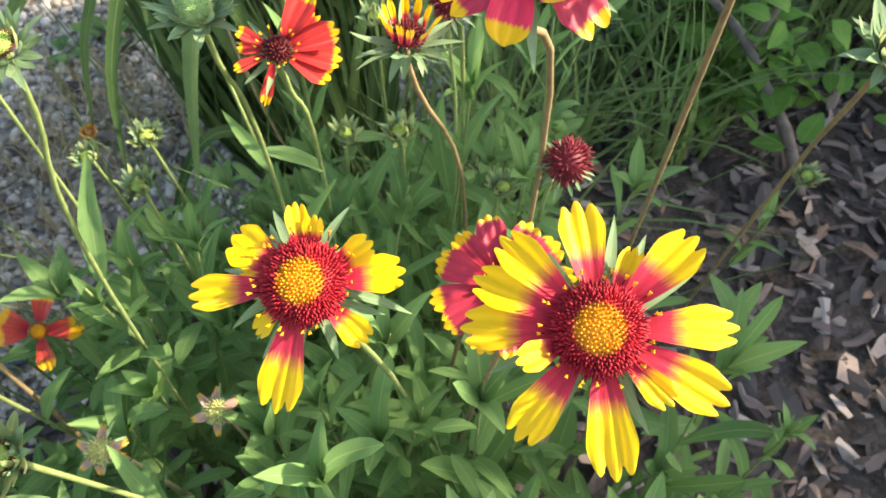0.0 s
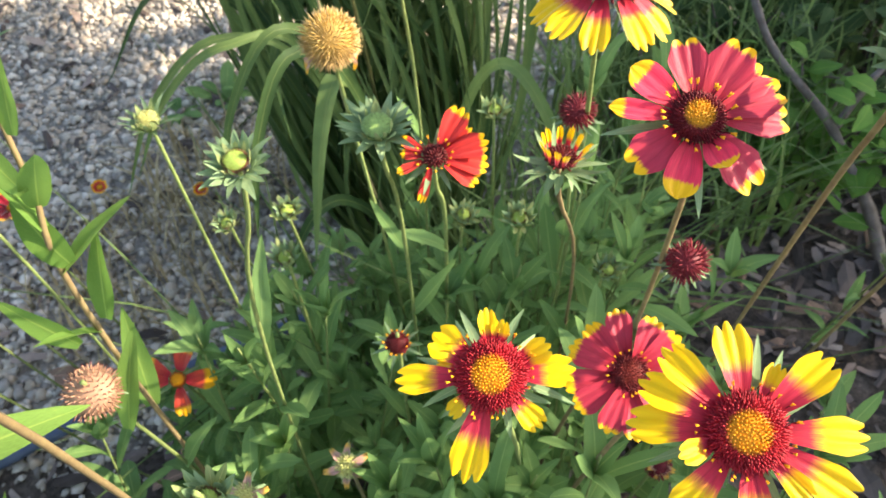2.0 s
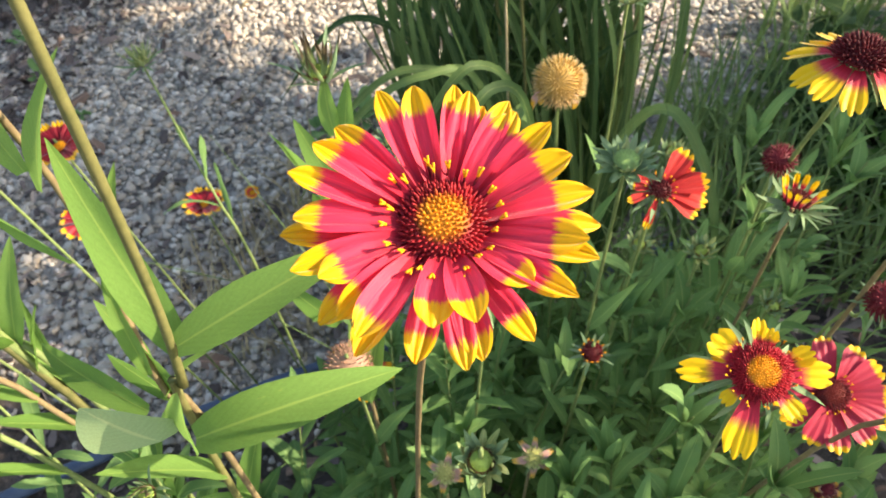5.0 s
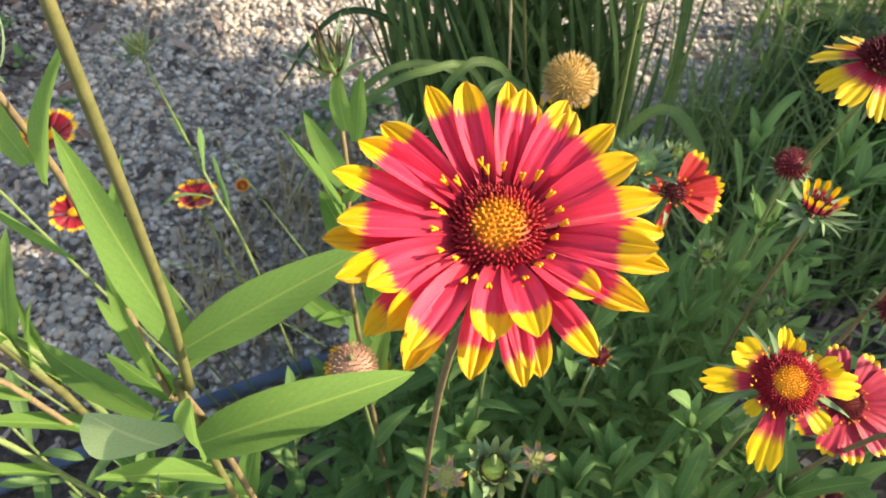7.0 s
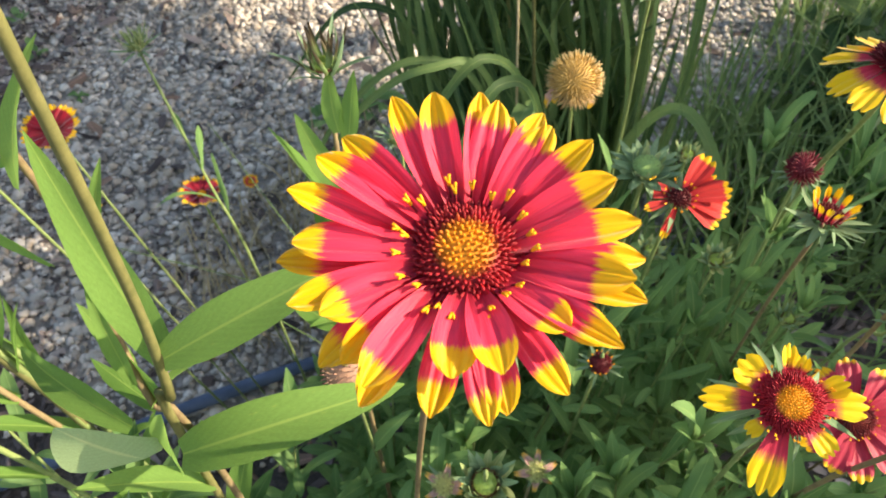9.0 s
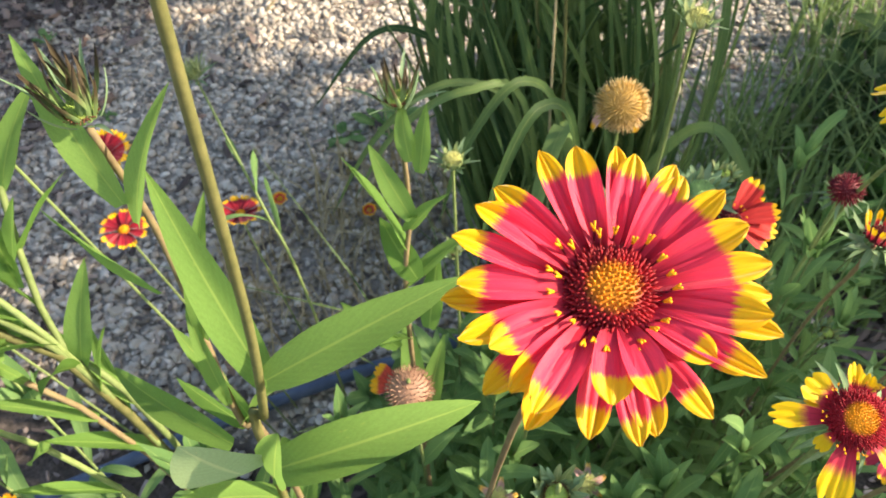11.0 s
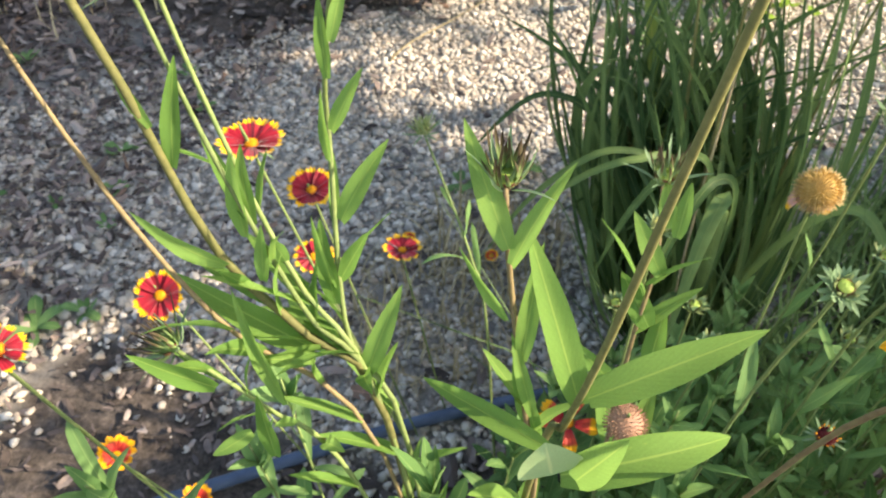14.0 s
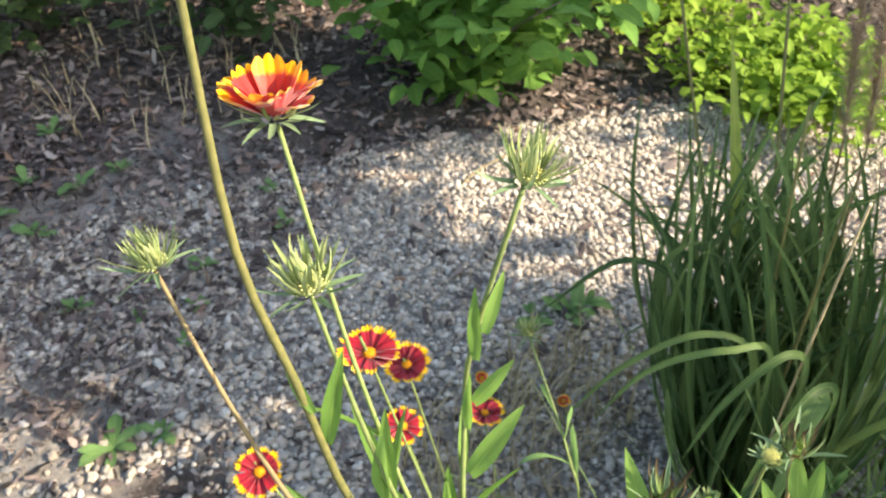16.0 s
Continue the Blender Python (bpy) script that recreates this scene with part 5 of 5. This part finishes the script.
def litter(name, count, region, size, mat, label, seed, open_path=0.07):
    """Fallen leaves and bark chips in one mesh."""
    r = random.Random(seed)
    verts, faces, uvs = [], [], []
    done = 0
    while done < count:
        x, y = r.uniform(*region[:2]), r.uniform(*region[2:])
        n = NX.dot(Vector((x, y, 0)))
        if 0.47 < n < 1.60 and r.random() > open_path:
            continue
        done += 1
        l = size * r.uniform(0.4, 1.3)
        m = np.array(basis((x, y, ground_height(x, y) + 0.003 + r.random() * 0.01), (r.gauss(0, 1), r.gauss(0, 1), r.gauss(0, .25)), (r.gauss(0, .4), r.gauss(0, .4), 1), (l * r.uniform(0.25, 0.6), l, l)))
        o = len(verts)
        c = r.uniform(-.2, .2)
        loc = np.array([(-.3, 0, 0), (.3, 0, 0), (-.5, .5, c), (0, .5, .05), (.5, .5, c), (-.25, 1, .05), (.25, 1, 0), (0, .5, -.06)])
        verts += list(loc @ m[:3, :3].T + m[:3, 3])
        uvs += [(p[1], p[0] + 0.5) for p in loc]
        faces += [(o, o + 1, o + 3), (o, o + 3, o + 2), (o + 1, o + 4, o + 3), (o + 2, o + 3, o + 5), (o + 3, o + 4, o + 6), (o + 3, o + 6, o + 5), (o, o + 7, o + 1)]
    tagged(new(name, mesh_of(name, verts, faces, mat, uvs, False)), label, "mulch", kind="stuff")


litter("mulch", 16000, (-2.6, 1.1, -0.3, 2.8), 0.034, chip_mat, "brown bark mulch between the shrubs", 1)
litter("path_debris", 4200, (-2.0, -1.02, 0.28, 1.15), 0.022, chip_mat, "dark bark crumbs and leaf scraps over the gravel", 3, 1.0)
# bark crumbs, also there to darken ground that the bed shades
litter("path_debris", 900, (-1.25, -0.55, 0.05, 0.62), 0.017, chip_mat, "brown bark crumbs among the gravel by the bed", 4, 1.0)
litter("fallen_leaves", 1500, (-2.6, 1.1, -0.3, 2.8), 0.034, dry_leaf, "dry fallen leaves on the mulch", 2)

# ---- small things on the ground ----
pipe = thing("drip_pipe", (-0.63, 0.185, 0.01), "dark blue grey irrigation pipe along the bed", "pipe")
v, f = tube([np.array(p) - (-0.63, 0.185, 0.01) for p in ((-0.95, -0.08, 0.012), (-0.63, 0.185, 0.016), (-0.424, 0.347, 0.018), (-0.215, 0.485, 0.016), (0.10, 0.70, 0.012))], 0.0085, 0.0085, 40, 10)
part("tube", mesh_of("tube", v, f, pipe_mat), pipe)

twig = thing("dry_twig", (-0.80, 1.17, 0.0), "pale dry twig lying over the gravel", "twig")
v, f = tube([(0, 0, 0.006), (0.035, 0.039, 0.036), (0.11, 0.12, 0.066), (0.19, 0.205, 0.104)], 0.0028, 0.0014, 14, 6, 0.15)
part("stem", mesh_of("stem", v, f, straw), twig)

BR_AT = np.array((0.50, 0.60, 0.0))
branch = thing("bare_branch", tuple(BR_AT), "bare grey brown branch beside the bed", "branch")
v, f = tube([np.array(p) - BR_AT for p in ((0.50, 0.60, 0.0), (0.466, 0.651, 0.068), (0.43, 0.70, 0.11), (0.40, 0.743, 0.145), (0.33, 0.81, 0.195), (0.298, 0.86, 0.24))], 0.009, 0.005, 20, 8, 0.12)
part("limb", mesh_of("limb", v, f, bark), branch)
v, f = tube([np.array(p) - BR_AT for p in ((0.41, 0.73, 0.13), (0.47, 0.80, 0.18), (0.56, 0.86, 0.25))], 0.006, 0.003, 12, 6, 0.12)
part("twig", mesh_of("twig", v, f, bark), branch)


def weed(x, y, size, seed):
    r = random.Random(seed)
    z = ground_height(x, y)
    ob = thing("weed", (x, y, z), "small green weed growing in the gravel", "weed", "weeds in the gravel")
    for i in range(7):
        a, e = 6.283 * i / 7 + r.uniform(-.4, .4), radians(r.uniform(15, 50))
        l = size * r.uniform(0.6, 1.2)
        part("leaf", SPOON[r.randrange(4)], ob, basis((0, 0, 0.004), (math.cos(a) * math.cos(e), math.sin(a) * math.cos(e), math.sin(e)), (0, 0, 1), (l * 0.5, l, l)))


for i, (x, y, s) in enumerate(((-1.018, 0.309, 0.05), (-0.97, 0.36, 0.04), (-1.164, 0.714, 0.04), (-0.46, 0.87, 0.055), (-0.52, 0.83, 0.05), (-1.10, 0.62, 0.025), (-0.95, 0.80, 0.02), (-0.30, 1.45, 0.04), (-1.30, 0.52, 0.03), (-1.09, 0.89, 0.03), (-1.06, 0.53, 0.025), (-1.18, 0.98, 0.035), (-1.81, 0.96, 0.06), (-1.59, 0.82, 0.05), (-1.55, 0.91, 0.04),
                                (-1.54, 0.65, 0.05), (-1.18, 0.55, 0.02), (-0.44, 0.90, 0.045), (-1.70, 0.78, 0.05), (-0.10, 1.56, 0.045), (-1.66, 0.66, 0.045))):
    weed(x, y, s, i)

for x, y, z in ((-0.101, 0.138, 0.396), (-0.153, 0.117, 0.397)):
    ob, hd, b, pts = flower((x, y, z), (0.1, -0.5, 0.8), (x, y + 0.05), "withered pale pink flower with dry curled petals", DISC_PALE, None, 0, 0.0010, straw, group=FLOWERS)
    ray_petals(hd, P_DRY, ring(6, 0, 20), 0.003, 0.010, 0.0045, 25)
    sepals(hd, 6, 0.004, 0.010, 0.003, -20)
ob, hd, b, pts = flower((0.069, 0.148, 0.404), (0, -0.3, 0.9), (0.069, 0.188), "small closed pink bud low among the leaves", BALL_MAROON, None, 0, 0.0010, stem_green)
hd.scale = (0.6, 0.6, 0.8)
ray_petals(hd, P_DRY, ring(7), 0.004, 0.010, 0.007, 70)
sepals(hd, 8, 0.005, 0.009, 0.0035, 40)

marigold = [(-0.535, 0.60, 0.085), (-0.41, 0.62, 0.07)]
for x, y, z in marigold:
    ob, hd, b, pts = flower((x, y, z), (0.1, -0.3, 0.9), (x + 0.02, y + 0.01), "small faded orange flower low over the gravel", DISC_FAR, None, 0, 0.0009, straw, group=FARS)
    ray_petals(hd, P_ORANGE, ring(9), 0.003, 0.009, 0.007, 35)

# ---- nearest bark chips, one by one ----
CHIPS = []
for k in range(6):
    v, f = tube([(0, -0.5, 0), (0.04 * k - 0.1, 0, 0.05), (0, 0.5, 0)], 0.16, 0.10, 4, 5, 0.3)
    CHIPS.append(mesh_of("bark_chip", [(p[0], p[1], p[2] * 0.35) for p in v], f, chip_mat, smooth=False))
mulch = bpy.data.objects["mulch"]
for i in range(220):
    x, y, s = RND.uniform(0.20, 0.75), RND.uniform(0.22, 0.85), RND.uniform(0.018, 0.045)
    part("bark_chip", CHIPS[i % 6], mulch, Matrix.Translation((x, y, ground_height(x, y) + 0.006)) @ pose(0, 0, 0, RND.uniform(-12, 12), RND.uniform(-12, 12), RND.uniform(0, 360)) @ Matrix.Diagonal((s, s, s, 1)))

# ---- nearest stones of the path, one by one ----
STONES = []
for k in range(10):
    vv, ff = ROCKS[k]
    STONES.append(mesh_of("stone", vv, [tuple(int(j) for j in q) for q in ff], gravel_stone, smooth=False))
gravel = bpy.data.objects["gravel"]
for i in range(300):
    a, n = RND.uniform(-0.75, -0.05), RND.uniform(0.55, 1.05)
    n = max(n, 0.5 + 0.36 * max(0.0, 1 - abs(a + 0.52) / 0.34) + RND.uniform(0, 0.15))
    p = AX * a + NX * n
    s = RND.uniform(0.012, 0.024)
    part("stone", STONES[i % 10], gravel, Matrix.Translation((p.x, p.y, ground_height(p.x, p.y) + s * 0.3)) @ pose(0, 0, 0, RND.uniform(-25, 25), RND.uniform(-25, 25), RND.uniform(0, 360)) @ Matrix.Diagonal((s, s, s, 1)))

# ---- the tree whose crown shades the path ----


def shade_tree(spots):
    """A tree that stands towards the sun; spots: the places on the ground that its leaf clumps shade."""
    r = random.Random(21)
    foot = Vector((2.4, 0.9, 0.0))
    fork = Vector((-0.28, 0.42, 2.2))
    ob = thing("shade_tree", foot, "broad-leaved garden tree that dapples the gravel path", "tree")
    v, f = tube([(0, 0, -0.05), (0.05, 0.05, 0.7), (-0.1, 0.2, 1.4), fork], 0.07, 0.03, 16, 12, 0.06)
    part("trunk", mesh_of("trunk", v, f, bark), ob)
    verts, faces, uvs = [], [], []
    unit_leaf = blade_mesh("tmp", shrub_leaf, oval, 30, 0.2, 8, 0.05, 4, 3, 0.55)
    vv, ff = np.array([p.co for p in unit_leaf.vertices]), [tuple(p.vertices) for p in unit_leaf.polygons]
    bpy.data.meshes.remove(unit_leaf)
    for x, y in spots:
        z = r.uniform(1.7, 2.5)
        tip = Vector((x, y, 0)) + SUN * (z / SUN.z) - foot
        v, f = tube([fork - Vector((0, 0, 0.05)), (tip + fork) * 0.5 + Vector((0, 0, 0.06)), tip], 0.014, 0.004, 10, 6, 0.1)
        part("limb", mesh_of("limb", v, f, bark), ob)
        for k in range(95):
            p = np.array(tip) + (r.gauss(0, 0.13), r.gauss(0, 0.11), r.gauss(0, 0.06))
            a, e = r.uniform(0, 6.283), r.uniform(-0.6, 0.5)
            l = 0.11 * r.uniform(0.6, 1.3)
            m = np.array(basis(p, (math.cos(a) * math.cos(e), math.sin(a) * math.cos(e), math.sin(e)), (r.gauss(0, .4), r.gauss(0, .4), 1), (l * 0.55, l, l)))
            o = len(verts)
            verts += list(vv @ m[:3, :3].T + m[:3, 3])
            faces += [tuple(q + o for q in t) for t in ff]
            uvs += [(n // 3 / 4, n % 3 / 2) for n in range(15)]
    part("crown", mesh_of("crown", verts, faces, shrub_leaf, uvs), ob)


shade_tree([(-1.12, 0.80), (-1.02, 0.64), (-0.86, 0.88), (-0.68, 0.78), (-1.50, 1.02), (-1.27, 1.15), (-1.24, 0.66),
            (-0.83, 0.74), (-0.62, 0.60), (-0.40, 0.74), (-1.45, 0.58), (-0.14, 0.78), (-1.9, 1.3), (-2.2, 1.1), (-1.55, 1.35), (0.34, 0.84), (0.62, 1.1), (0.10, 0.80), (-1.30, 0.92), (-0.98, 0.72),
            (-0.30, 0.34), (-0.45, 0.25), (-0.45, 0.44), (-0.47, 0.16), (-0.28, 0.20), (-0.12, 0.34), (0.05, 0.55), (0.32, 0.40), (0.60, 0.62), (-1.05, 1.42), (-1.68, 0.78), (-1.66, 1.02), (-1.46, 0.74), (-1.80, 0.95), (-1.55, 0.88), (-1.38, 0.80), (-1.95, 0.9), (-1.95, 1.15), (-1.75, 1.2), (-1.36, 0.54), (-1.10, 0.52), (-1.22, 0.60), (0.22, 0.62), (0.18, 0.95), (0.46, 0.95), (0.10, 0.66)])
